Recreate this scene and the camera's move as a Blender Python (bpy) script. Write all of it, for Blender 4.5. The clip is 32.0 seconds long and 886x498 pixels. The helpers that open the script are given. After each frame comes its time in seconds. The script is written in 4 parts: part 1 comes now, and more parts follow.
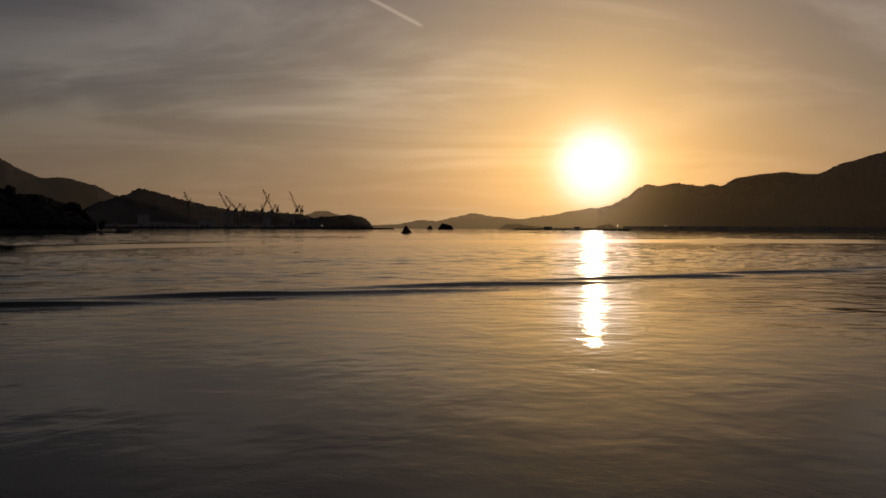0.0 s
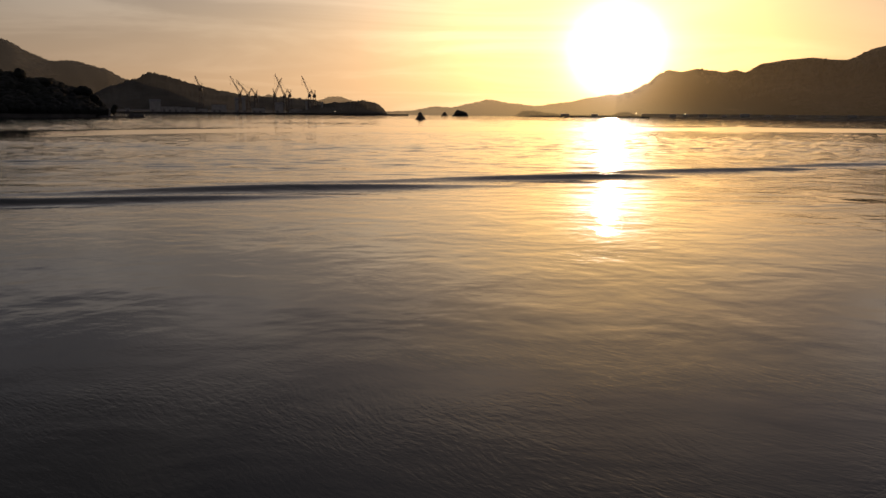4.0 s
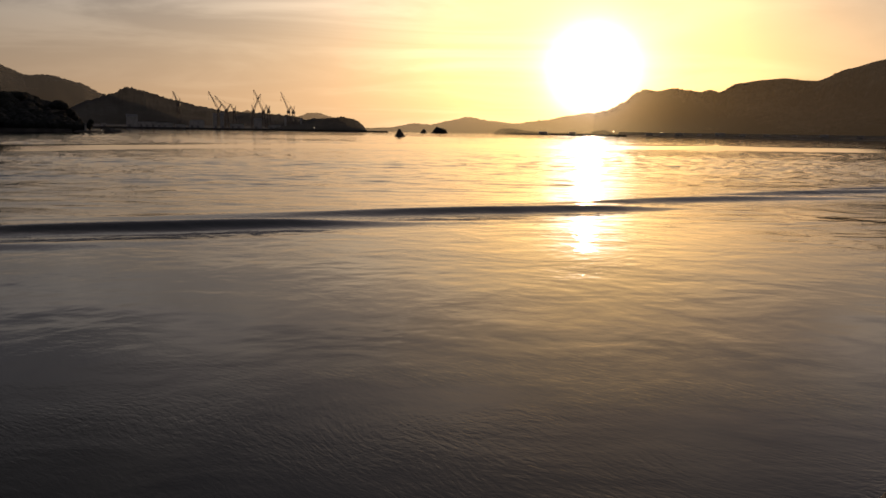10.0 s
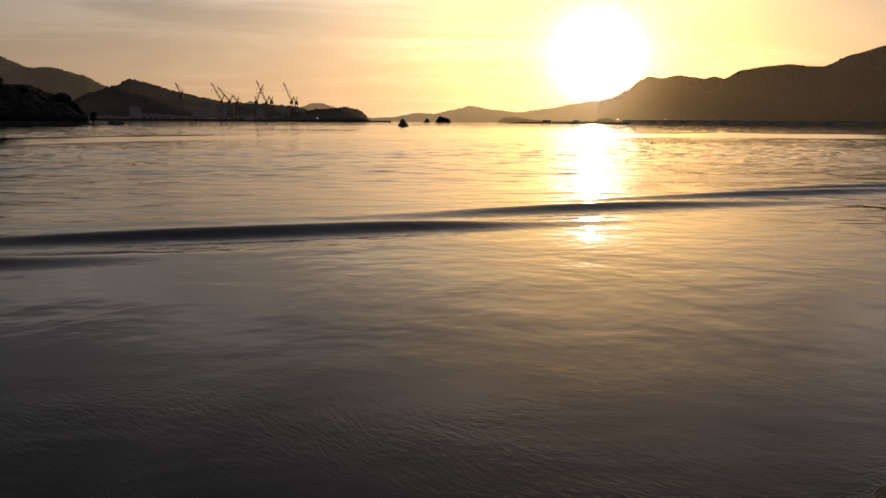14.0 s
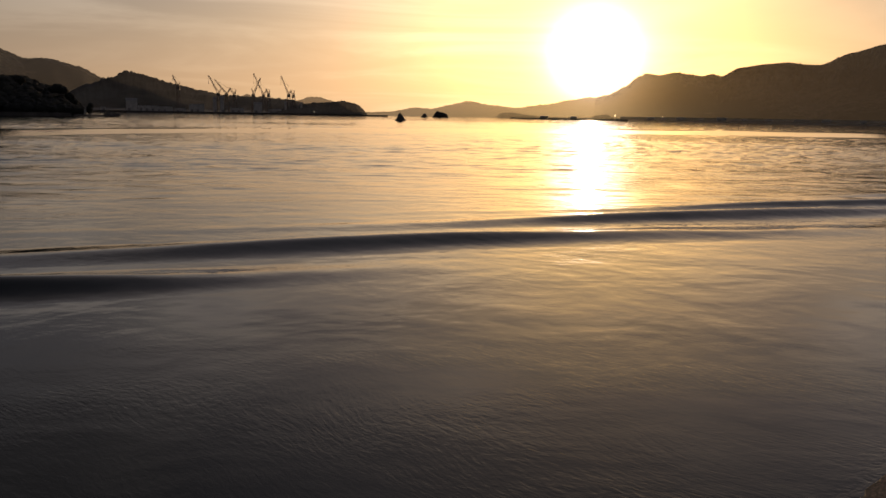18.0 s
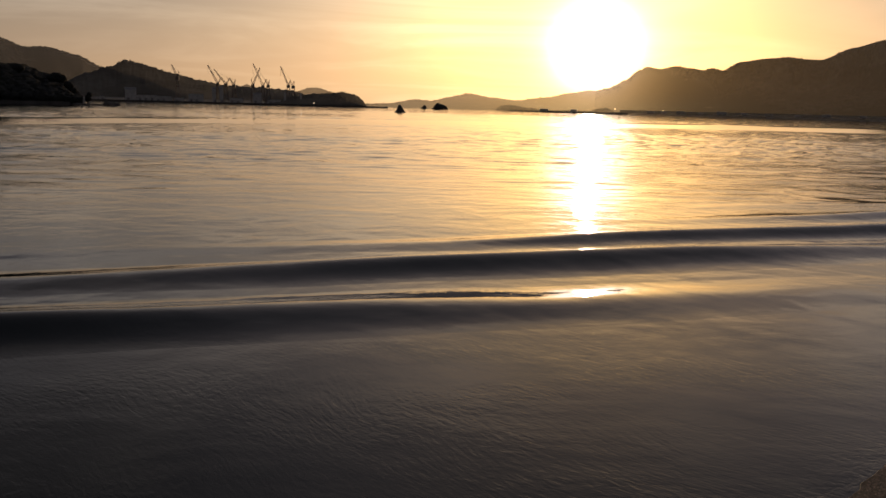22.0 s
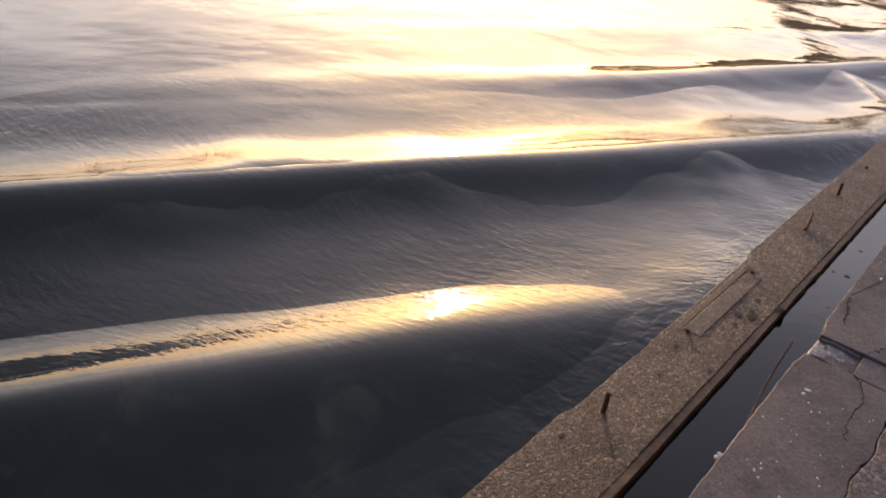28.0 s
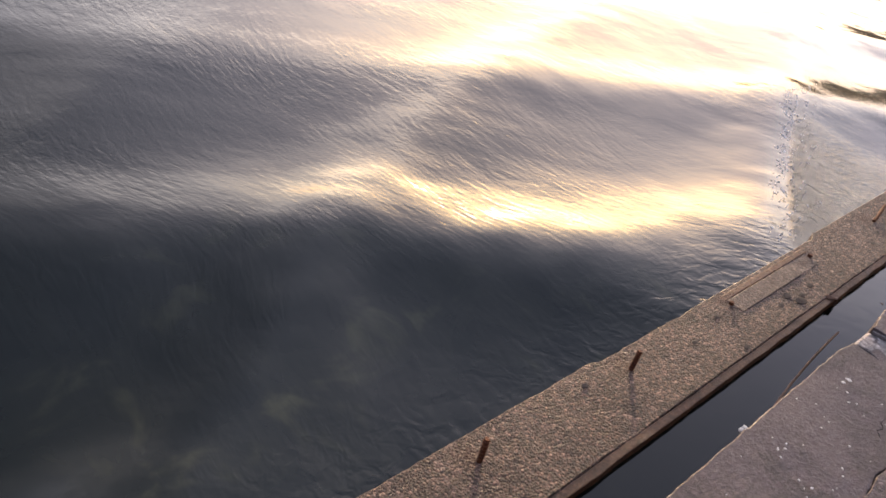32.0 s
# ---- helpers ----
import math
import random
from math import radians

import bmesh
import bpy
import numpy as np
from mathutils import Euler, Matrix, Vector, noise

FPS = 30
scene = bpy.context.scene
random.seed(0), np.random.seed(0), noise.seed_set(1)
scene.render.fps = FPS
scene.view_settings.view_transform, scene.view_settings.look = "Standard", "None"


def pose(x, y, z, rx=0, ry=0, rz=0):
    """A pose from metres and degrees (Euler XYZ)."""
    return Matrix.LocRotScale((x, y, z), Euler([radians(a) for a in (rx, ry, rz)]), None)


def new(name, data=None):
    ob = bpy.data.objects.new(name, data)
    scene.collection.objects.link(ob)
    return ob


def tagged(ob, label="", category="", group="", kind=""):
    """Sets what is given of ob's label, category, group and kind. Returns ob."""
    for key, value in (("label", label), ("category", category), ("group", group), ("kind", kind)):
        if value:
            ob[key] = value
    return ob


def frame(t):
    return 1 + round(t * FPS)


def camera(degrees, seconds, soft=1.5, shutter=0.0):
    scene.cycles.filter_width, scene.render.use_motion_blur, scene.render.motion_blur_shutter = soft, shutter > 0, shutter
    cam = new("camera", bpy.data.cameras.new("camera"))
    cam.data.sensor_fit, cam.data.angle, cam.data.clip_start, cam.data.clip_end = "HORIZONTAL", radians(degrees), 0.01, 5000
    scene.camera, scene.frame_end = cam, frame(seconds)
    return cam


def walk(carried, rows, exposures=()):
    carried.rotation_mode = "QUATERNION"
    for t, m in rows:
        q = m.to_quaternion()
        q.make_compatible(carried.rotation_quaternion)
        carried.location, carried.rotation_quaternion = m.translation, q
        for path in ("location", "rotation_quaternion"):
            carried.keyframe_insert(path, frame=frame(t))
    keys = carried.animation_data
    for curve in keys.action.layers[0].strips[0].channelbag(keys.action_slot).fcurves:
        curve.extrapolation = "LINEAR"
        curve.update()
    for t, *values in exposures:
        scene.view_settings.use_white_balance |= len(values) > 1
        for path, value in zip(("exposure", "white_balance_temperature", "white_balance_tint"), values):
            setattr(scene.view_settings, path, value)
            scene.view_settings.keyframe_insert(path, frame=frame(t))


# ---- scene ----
cam = camera(61.90, 32.0, soft=1.6, shutter=0.5)
PATH = [
    (0, pose(-0.068, 0.086, 2.111, 88.394, -0.251, -1.326)),
    (0.5, pose(-0.068, 0.086, 2.111, 87.225, -0.586, 0.252)),
    (1, pose(-0.068, 0.086, 2.111, 84.788, -0.678, 1.007)),
    (1.5, pose(-0.068, 0.086, 2.111, 82.764, -0.159, 0.970)),
    (2, pose(-0.068, 0.086, 2.111, 80.610, 0.067, 0.522)),
    (2.5, pose(-0.068, 0.086, 2.111, 79.244, -0.260, 0.521)),
    (3, pose(-0.068, 0.086, 2.111, 78.633, -0.516, 0.119)),
    (3.5, pose(-0.068, 0.086, 2.111, 79.170, -0.576, 0.021)),
    (4, pose(-0.068, 0.086, 2.111, 79.706, -0.551, -0.193)),
    (4.5, pose(-0.068, 0.086, 2.111, 80.038, -0.603, -0.385)),
    (6.5, pose(-0.068, 0.086, 2.111, 80.240, -0.740, -0.729)),
    (7, pose(-0.068, 0.086, 2.111, 80.273, -0.794, -0.801)),
    (7.5, pose(-0.068, 0.086, 2.111, 80.340, -0.887, -0.932)),
    (8, pose(-0.068, 0.086, 2.111, 80.467, -0.859, -1.075)),
    (8.5, pose(-0.068, 0.086, 2.111, 80.701, -0.862, -1.253)),
    (9, pose(-0.068, 0.086, 2.111, 80.898, -0.755, -1.522)),
    (9.5, pose(-0.068, 0.086, 2.111, 81.044, -0.827, -1.721)),
    (10, pose(-0.068, 0.086, 2.111, 81.010, -0.930, -1.789)),
    (10.5, pose(-0.068, 0.086, 2.111, 80.889, -0.965, -1.798)),
    (11, pose(-0.068, 0.086, 2.111, 80.789, -0.752, -1.820)),
    (11.5, pose(-0.068, 0.086, 2.111, 80.694, -0.520, -1.785)),
    (12, pose(-0.068, 0.086, 2.111, 80.565, -0.397, -1.723)),
    (12.5, pose(-0.068, 0.086, 2.111, 80.482, -0.323, -1.577)),
    (13, pose(-0.068, 0.086, 2.111, 80.394, -0.366, -1.513)),
    (13.5, pose(-0.068, 0.086, 2.111, 80.284, -0.413, -1.504)),
    (15.5, pose(-0.068, 0.086, 2.111, 80.112, -0.519, -1.600)),
    (16, pose(-0.068, 0.086, 2.111, 80.102, -0.550, -1.621)),
    (16.5, pose(-0.068, 0.086, 2.111, 80.056, -0.669, -1.691)),
    (17, pose(-0.068, 0.086, 2.111, 79.971, -0.862, -1.701)),
    (17.5, pose(-0.068, 0.086, 2.111, 79.893, -0.821, -1.726)),
    (18, pose(-0.068, 0.086, 2.111, 79.823, -0.991, -1.730)),
    (18.5, pose(-0.068, 0.086, 2.111, 79.756, -1.076, -1.683)),
    (19, pose(-0.068, 0.086, 2.111, 79.724, -1.139, -1.671)),
    (19.5, pose(-0.068, 0.086, 2.111, 79.753, -1.197, -1.646)),
    (20, pose(-0.068, 0.086, 2.111, 79.691, -1.235, -1.687)),
    (20.5, pose(-0.068, 0.086, 2.111, 79.495, -1.232, -1.610)),
    (21, pose(-0.068, 0.086, 2.111, 79.400, -1.175, -1.581)),
    (21.5, pose(-0.068, 0.086, 2.111, 79.313, -1.278, -1.618)),
    (22, pose(-0.068, 0.086, 2.111, 79.223, -1.460, -1.747)),
    (22.5, pose(-0.050, 0.063, 2.111, 79.057, -1.542, -1.937)),
    (23, pose(-0.137, 0.032, 2.084, 78.819, -1.720, -2.686)),
    (23.5, pose(-0.208, -0.011, 2.029, 78.570, -2.115, -6.421)),
    (24, pose(-0.166, 0.066, 1.979, 78.360, -2.703, -10.365)),
    (24.5, pose(-0.177, 0.078, 1.982, 77.845, -2.762, -13.077)),
    (25, pose(-0.140, 0.162, 1.962, 76.027, -3.391, -14.053)),
    (25.5, pose(-0.074, 0.275, 1.936, 73.722, -4.367, -13.462)),
    (27.5, pose(-0.159, 0.675, 1.927, 63.531, -6.978, -12.257)),
    (28, pose(-0.138, 0.691, 1.916, 60.274, -7.245, -10.730)),
    (28.5, pose(-0.135, 0.702, 1.915, 57.494, -7.201, -9.971)),
    (29, pose(-0.136, 0.709, 1.914, 57.478, -7.286, -10.359)),
    (29.5, pose(-0.146, 0.705, 1.912, 57.693, -8.237, -10.285)),
    (30, pose(-0.124, 0.709, 1.903, 57.198, -9.379, -9.413)),
    (30.5, pose(-0.106, 0.702, 1.900, 56.719, -10.647, -7.861)),
    (31, pose(-0.113, 0.695, 1.894, 56.146, -11.272, -6.406)),
    (31.5, pose(-0.117, 0.706, 1.888, 55.091, -12.161, -4.736)),
    (32, pose(-0.131, 0.706, 1.878, 53.940, -12.630, -2.807)),
]
# stops of brightness: the clip's camera opens up while it tilts down
EXPOSURES = [(0, -0.62, 6250, 10), (1.0, -0.5, 6250, 10), (2.0, 0.12, 6250, 10), (3.0, 0.62, 6250, 10), (4.5, 0.66, 6250, 10), (21.0, 0.68, 6250, 10), (24.5, 1.05, 6200, 11), (25.5, 1.5, 6200, 12), (27.5, 2.85, 6000, 13), (28.5, 3.5, 5850, 11), (29.2, 3.67, 5800, 11), (30.0, 3.67, 5800, 11), (31.0, 3.55, 5800, 11), (32.0, 3.85, 5800, 11)]
walk(cam, PATH, EXPOSURES)

# ---- light ----
SUN_AZ, SUN_EL = 12.9, 4.75
sun_dir = Vector((math.sin(radians(SUN_AZ)) * math.cos(radians(SUN_EL)), math.cos(radians(SUN_AZ)) * math.cos(radians(SUN_EL)), math.sin(radians(SUN_EL))))


def polar(az, d, z=0.0):
    return Vector((d * math.sin(radians(az)), d * math.cos(radians(az)), z))


class Graph:
    """Short hand for wiring nodes."""

    def __init__(self, tree):
        self.t = tree
        tree.nodes.clear()

    def n(self, kind, ins=None, **props):
        node = self.t.nodes.new(kind)
        for k, v in props.items():
            setattr(node, k, v)
        for k, v in (ins or {}).items():
            self.put(node.inputs[k], v)
        return node

    def put(self, socket, v):
        if isinstance(v, bpy.types.NodeSocket):
            self.t.links.new(v, socket)
        elif isinstance(v, (tuple, list)) and len(v) == 3 and socket.type == "RGBA":
            socket.default_value = (*v, 1)
        else:
            socket.default_value = v

    def m(self, op, a, b=0.5, c=0.5):
        node = self.n("ShaderNodeMath", operation=op)
        for i, v in enumerate((a, b, c)):
            self.put(node.inputs[i], v)
        return node.outputs[0]

    def v(self, op, a, b=(0, 0, 0)):
        node = self.n("ShaderNodeVectorMath", operation=op)
        self.put(node.inputs[0], a)
        if op == "SCALE":
            self.put(node.inputs["Scale"], b)
        else:
            self.put(node.inputs[1], b)
        return node.outputs["Value"] if op in ("DOT_PRODUCT", "LENGTH") else node.outputs["Vector"]

    def mix(self, f, a, b, blend="MIX"):
        node = self.n("ShaderNodeMix", data_type="RGBA", blend_type=blend)
        self.put(node.inputs[0], f)
        self.put(node.inputs[6], a)
        self.put(node.inputs[7], b)
        return node.outputs[2]

    def ramp(self, f, stops, kind="EASE"):
        node = self.n("ShaderNodeValToRGB")
        node.color_ramp.interpolation = kind
        e = node.color_ramp.elements
        while len(e) < len(stops):
            e.new(0.5)
        for el, (p, c) in zip(e, stops):
            el.position, el.color = p, (*c, 1) if isinstance(c, (tuple, list)) else (c, c, c, 1)
        self.put(node.inputs[0], f)
        return node.outputs[0]

    def noise(self, vec, scale, detail=4, rough=0.55, dist=0.0):
        return self.n("ShaderNodeTexNoise", {"Vector": vec, "Scale": scale, "Detail": detail, "Roughness": rough, "Distortion": dist}).outputs[0]

    def mapped(self, vec, scale=(1, 1, 1), rot=(0, 0, 0)):
        return self.n("ShaderNodeMapping", {"Vector": vec, "Scale": scale, "Rotation": rot}).outputs[0]


def make_world():
    w = bpy.data.worlds.new("sunset_sky")
    scene.world = w
    w.use_nodes = True
    g = Graph(w.node_tree)
    way = g.v("NORMALIZE", g.n("ShaderNodeTexCoord").outputs["Generated"])
    sky = g.n("ShaderNodeTexSky", sky_type="NISHITA", sun_disc=False, sun_elevation=radians(SUN_EL), sun_rotation=radians(SUN_AZ), air_density=1.6, dust_density=3.5, ozone_density=1.0).outputs[0]
    up = g.n("ShaderNodeSeparateXYZ", {0: way}).outputs[2]
    # evening haze: warm at the horizon, mauve grey above
    veil = g.ramp(g.m("ABSOLUTE", up), [(0.0, (0.47, 0.29, 0.145)), (0.06, (0.35, 0.247, 0.16)), (0.17, (0.156, 0.150, 0.158)), (0.34, (0.122, 0.107, 0.140)), (0.6, (0.128, 0.115, 0.128)), (1.0, (0.126, 0.118, 0.130))], "B_SPLINE")
    base = g.mix(1.0, g.v("SCALE", sky, 0.02), veil, "ADD")
    west = g.n("ShaderNodeMapRange", {"Value": g.n("ShaderNodeSeparateXYZ", {0: way}).outputs[0], "From Min": 0.0, "From Max": -0.5}, interpolation_type="SMOOTHSTEP").outputs[0]
    high = g.n("ShaderNodeMapRange", {"Value": up, "From Min": 0.14, "From Max": 0.45}, interpolation_type="SMOOTHSTEP").outputs[0]
    base = g.v("SCALE", base, g.m("SUBTRACT", 1.0, g.m("MULTIPLY", g.m("MULTIPLY", west, high), 0.58)))
    # angle to the sun
    c = g.v("DOT_PRODUCT", way, tuple(sun_dir))
    ang = g.m("MULTIPLY", g.m("ARCCOSINE", g.m("MINIMUM", c, 0.9999999)), 57.29578)
    side = g.m("POWER", g.m("MAXIMUM", g.m("MULTIPLY_ADD", c, 0.5, 0.5), 0.0), 7.0)
    base = g.mix(1.0, base, g.ramp(side, [(0, (0.36, 0.39, 0.44)), (1, (1.1, 1.09, 1.07))], "LINEAR"), "MULTIPLY")

    def lobe(width, colour, power=1.0):
        e = g.m("EXPONENT", g.m("MULTIPLY", g.m("POWER", g.m("DIVIDE", ang, width), power), -1.0))
        return g.v("SCALE", tuple(colour), e)

    glow = g.v("ADD", lobe(3.4, (0.55, 0.52, 0.5), 2.4), lobe(8.0, (0.72, 0.49, 0.12), 1.4))
    glow = g.v("ADD", glow, lobe(16.0, (0.19, 0.14, 0.068), 1.3))
    glow = g.v("ADD", glow, lobe(2.8, (0.25, 0.5, 0.85), 4.0))
    glow = g.v("ADD", glow, lobe(0.55, (150.0, 126.0, 84.0), 2.0))
    # high thin cloud, drawn out across the sky
    flat = g.n("ShaderNodeSeparateXYZ", {0: way})
    k = g.m("DIVIDE", 1.0, g.m("ADD", g.m("ABSOLUTE", up), 0.13))
    plane = g.n("ShaderNodeCombineXYZ", {0: g.m("MULTIPLY", flat.outputs[0], k), 1: g.m("MULTIPLY", flat.outputs[1], k), 2: 0.0}).outputs[0]
    cl = g.noise(g.mapped(plane, (0.5, 0.8, 1), (0, 0, radians(38))), 1.0, 7, 0.56, 1.0)
    cl2 = g.noise(g.mapped(plane, (0.25, 0.5, 1), (0, 0, radians(-15))), 1.0, 3, 0.5, 0.3)
    amount = g.m("MULTIPLY", g.ramp(cl, [(0.42, 0.0), (0.66, 1.0)]), g.ramp(cl2, [(0.36, 0.25), (0.6, 1.0)]))
    amount = g.m("MULTIPLY", amount, g.n("ShaderNodeMapRange", {"Value": up, "From Min": 0.03, "From Max": 0.17, "To Min": 0.12, "To Max": 1.0}).outputs[0])
    amount = g.m("MULTIPLY", amount, g.n("ShaderNodeMapRange", {"Value": up, "From Min": 0.34, "From Max": 0.62, "To Min": 1.0, "To Max": 0.2}).outputs[0])
    lit = g.mix(0.5, g.v("SCALE", (0.44, 0.36, 0.25), g.m("MULTIPLY_ADD", side, 1.1, 0.03)), g.v("SCALE", base, 0.9))
    sky_all = g.v("ADD", g.mix(g.m("MULTIPLY", amount, 0.6), base, g.v("ADD", base, lit)), g.v("SCALE", glow, g.m("MULTIPLY_ADD", amount, 0.25, 0.9)))
    # a broad veil of cirrus high over the bay
    middle = polar(1.0, math.cos(radians(11.5)), math.sin(radians(11.5)))
    from_middle = g.m("MULTIPLY", g.m("ARCCOSINE", g.m("MINIMUM", g.v("DOT_PRODUCT", way, tuple(middle)), 0.9999999)), 57.29578)
    veil_here = g.m("EXPONENT", g.m("MULTIPLY", g.m("POWER", g.m("DIVIDE", from_middle, 11.0), 2.0), -1.0))
    sky_all = g.v("ADD", sky_all, g.v("SCALE", (0.21, 0.18, 0.125), g.m("MULTIPLY", veil_here, g.m("MULTIPLY_ADD", g.ramp(cl, [(0.38, 0.0), (0.64, 1.0)]), 0.8, 0.25))))
    # a short contrail high over the bay
    p0, p1 = polar(-3.9, math.cos(radians(16.83)), math.sin(radians(16.83))), polar(-0.31, math.cos(radians(15.15)), math.sin(radians(15.15)))
    across = p0.cross(p1).normalized()
    axis = (p1 - p0).normalized()
    off = g.m("ABSOLUTE", g.v("DOT_PRODUCT", way, tuple(across)))
    run = g.n("ShaderNodeMapRange", {"Value": g.v("DOT_PRODUCT", way, tuple(axis)), "From Min": p0.dot(axis), "From Max": p1.dot(axis)}, clamp=False).outputs[0]
    inside = g.ramp(g.m("MULTIPLY_ADD", run, 0.4, 0.4), [(0.0, 0.0), (0.25, 1.0), (0.76, 1.0), (0.82, 0.0)])
    trail = g.m("MULTIPLY", inside, g.n("ShaderNodeMapRange", {"Value": off, "From Min": 0.0, "From Max": 0.0034, "To Min": 1.0, "To Max": 0.0}).outputs[0])
    sky_all = g.v("ADD", sky_all, g.v("SCALE", (0.26, 0.20, 0.15), trail))
    bg = g.n("ShaderNodeBackground", {"Color": sky_all, "Strength": 1.0})
    g.n("ShaderNodeOutputWorld", {"Surface": bg.outputs[0]})


make_world()
lamp = new("sun", bpy.data.lights.new("sun", "SUN"))
lamp.data.energy, lamp.data.angle, lamp.data.color = 0.28, radians(0.6), (1.0, 0.62, 0.30)
lamp.rotation_mode = "QUATERNION"
lamp.rotation_quaternion = (-sun_dir).to_track_quat("-Z", "Y")
lamp.location = (120, 500, 60)


# ---- materials ----
def material(name):
    mat = bpy.data.materials.new(name)
    mat.use_nodes = True
    g = Graph(mat.node_tree)
    return mat, g


def finish(g, colour, rough, bump=None, dist=0.01, strength=1.0, **extra):
    ins = {"Base Color": colour, "Roughness": rough}
    if bump is not None:
        ins["Normal"] = g.n("ShaderNodeBump", {"Height": bump, "Distance": dist, "Strength": strength}).outputs[0]
    ins.update({k.replace("_", " "): v for k, v in extra.items()})
    sh = g.n("ShaderNodeBsdfPrincipled", ins)
    g.n("ShaderNodeOutputMaterial", {"Surface": sh.outputs[0]})
    return sh


def water_material(name, ripple=1.0, body=0.65, broken=False):
    mat, g = material(name)
    pos = g.n("ShaderNodeNewGeometry").outputs["Position"]
    # sheltered by the quay, breezier further out
    out = g.n("ShaderNodeMapRange", {"Value": g.n("ShaderNodeSeparateXYZ", {0: pos}).outputs[1], "From Min": 6.0, "From Max": 45.0, "To Min": 0.2, "To Max": 1.0}).outputs[0]
    calm = g.n("ShaderNodeMapRange", {"Value": g.n("ShaderNodeSeparateXYZ", {0: pos}).outputs[1], "From Min": 7.0, "From Max": 30.0, "To Min": 0.1, "To Max": 1.0}).outputs[0]
    warp = g.v("ADD", pos, g.v("SCALE", g.n("ShaderNodeTexNoise", {"Vector": pos, "Scale": 0.35, "Detail": 2}).outputs["Color"], 1.2))
    fine = g.noise(g.mapped(pos, (9.0, 13.0, 1.0), (0, 0, radians(28))), 1.0, 2, 0.5, 0.5)
    mid = g.noise(g.mapped(warp, (1.6, 2.1, 1.0), (0, 0, radians(-10))), 1.0, 3, 0.45)
    broad = g.noise(g.mapped(warp, (0.28, 0.5, 1.0), (0, 0, radians(-6))), 1.0, 3, 0.5)
    hair = g.noise(g.mapped(g.mapped(warp, (1, 1, 1), (0, 0, radians(50))), (10.0, 29.0, 1.0)), 1.0, 2, 0.5, 0.6)
    patches = g.ramp(g.noise(g.mapped(pos, (0.3, 0.7, 1.0)), 1.0, 3, 0.5), [(0.38, 0.12), (0.6, 1.0)])
    silk = g.noise(g.mapped(warp, (1.3, 1.25, 1.0), (0, 0, radians(-8))), 1.0, 2, 0.45)
    silky = g.ramp(g.m("MULTIPLY", g.n("ShaderNodeSeparateXYZ", {0: pos}).outputs[1], 0.04), [(0.16, 0.15), (0.34, 1.0), (0.6, 1.0), (1.0, 0.3)])
    h = g.m("ADD", g.m("MULTIPLY", fine, g.m("MULTIPLY", g.m("MULTIPLY", patches, calm), 0.0075 * ripple)), g.m("MULTIPLY", out, g.m("ADD", g.m("MULTIPLY", mid, 0.025 * ripple), g.m("MULTIPLY", broad, 0.085 * ripple))))
    near_by = g.ramp(g.m("MULTIPLY", g.n("ShaderNodeSeparateXYZ", {0: pos}).outputs[1], 0.05), [(0.12, 0.3), (0.19, 1.0), (0.30, 1.0), (0.42, 0.05)])
    h = g.m("ADD", h, g.m("MULTIPLY", hair, g.m("MULTIPLY", near_by, g.m("MULTIPLY", g.m("MULTIPLY_ADD", patches, 0.7, 0.3), 0.0029 * ripple))))
    h = g.m("ADD", h, g.m("MULTIPLY", silk, g.m("MULTIPLY", silky, 0.013 * ripple)))
    # lively little ripples along the foot of the kerb
    lapping = g.n("ShaderNodeMapRange", {"Value": g.v("DOT_PRODUCT", pos, (0.6202, -0.7844, 0.0)), "From Min": -2.1, "From Max": -1.44, "To Min": 0.0, "To Max": 1.0}).outputs[0]
    h = g.m("ADD", h, g.m("MULTIPLY", g.noise(g.mapped(warp, (11.0, 15.0, 1.0), (0, 0, radians(38))), 1.0, 2, 0.5, 0.6), g.m("MULTIPLY", g.m("POWER", lapping, 2.0), 0.011 * ripple)))
    if broken:
        # churned water behind the crest that the kerb throws back; it travels with the wave
        own = g.n("ShaderNodeTexCoord").outputs["Object"]
        aside = g.v("DOT_PRODUCT", g.v("SUBTRACT", own, (2.45, 4.1, 0.0)), (0.89, -0.455, 0.0))
        along = g.v("DOT_PRODUCT", g.v("SUBTRACT", own, (2.45, 4.1, 0.0)), (0.455, 0.89, 0.0))
        here = g.m("MULTIPLY", g.ramp(g.m("MULTIPLY", aside, 0.5), [(0.0, 0.0), (0.03, 1.0), (0.3, 0.8), (0.65, 0.0)]), g.ramp(g.m("MULTIPLY_ADD", along, 0.25, 0.2), [(0.05, 0.0), (0.2, 1.0), (0.55, 0.8), (0.8, 0.0)]))
        h = g.m("ADD", h, g.m("MULTIPLY", here, g.m("MULTIPLY", g.noise(g.mapped(own, (9.0, 16.0, 1.0), (0, 0, radians(30))), 1.0, 4, 0.6, 1.2), 0.018)))
    shallow = g.n("ShaderNodeMapRange", {"Value": g.v("DOT_PRODUCT", pos, (0.6202, -0.7844, 0.0)), "From Min": -3.4, "From Max": -1.9}).outputs[0]
    deep = g.mix(shallow, tuple(body * v for v in (0.009, 0.014, 0.013)), g.ramp(g.noise(pos, 2.9, 4, 0.55, 0.6), [(0.4, tuple(body * v for v in (0.008, 0.013, 0.012))), (0.55, tuple(body * v for v in (0.015, 0.020, 0.017))), (0.72, tuple(body * v for v in (0.058, 0.064, 0.038)))]))
    rough = g.m("MULTIPLY_ADD", out, 0.03, 0.0)
    finish(g, deep, rough, h, 1.0, 1.0, IOR=1.333)
    return mat


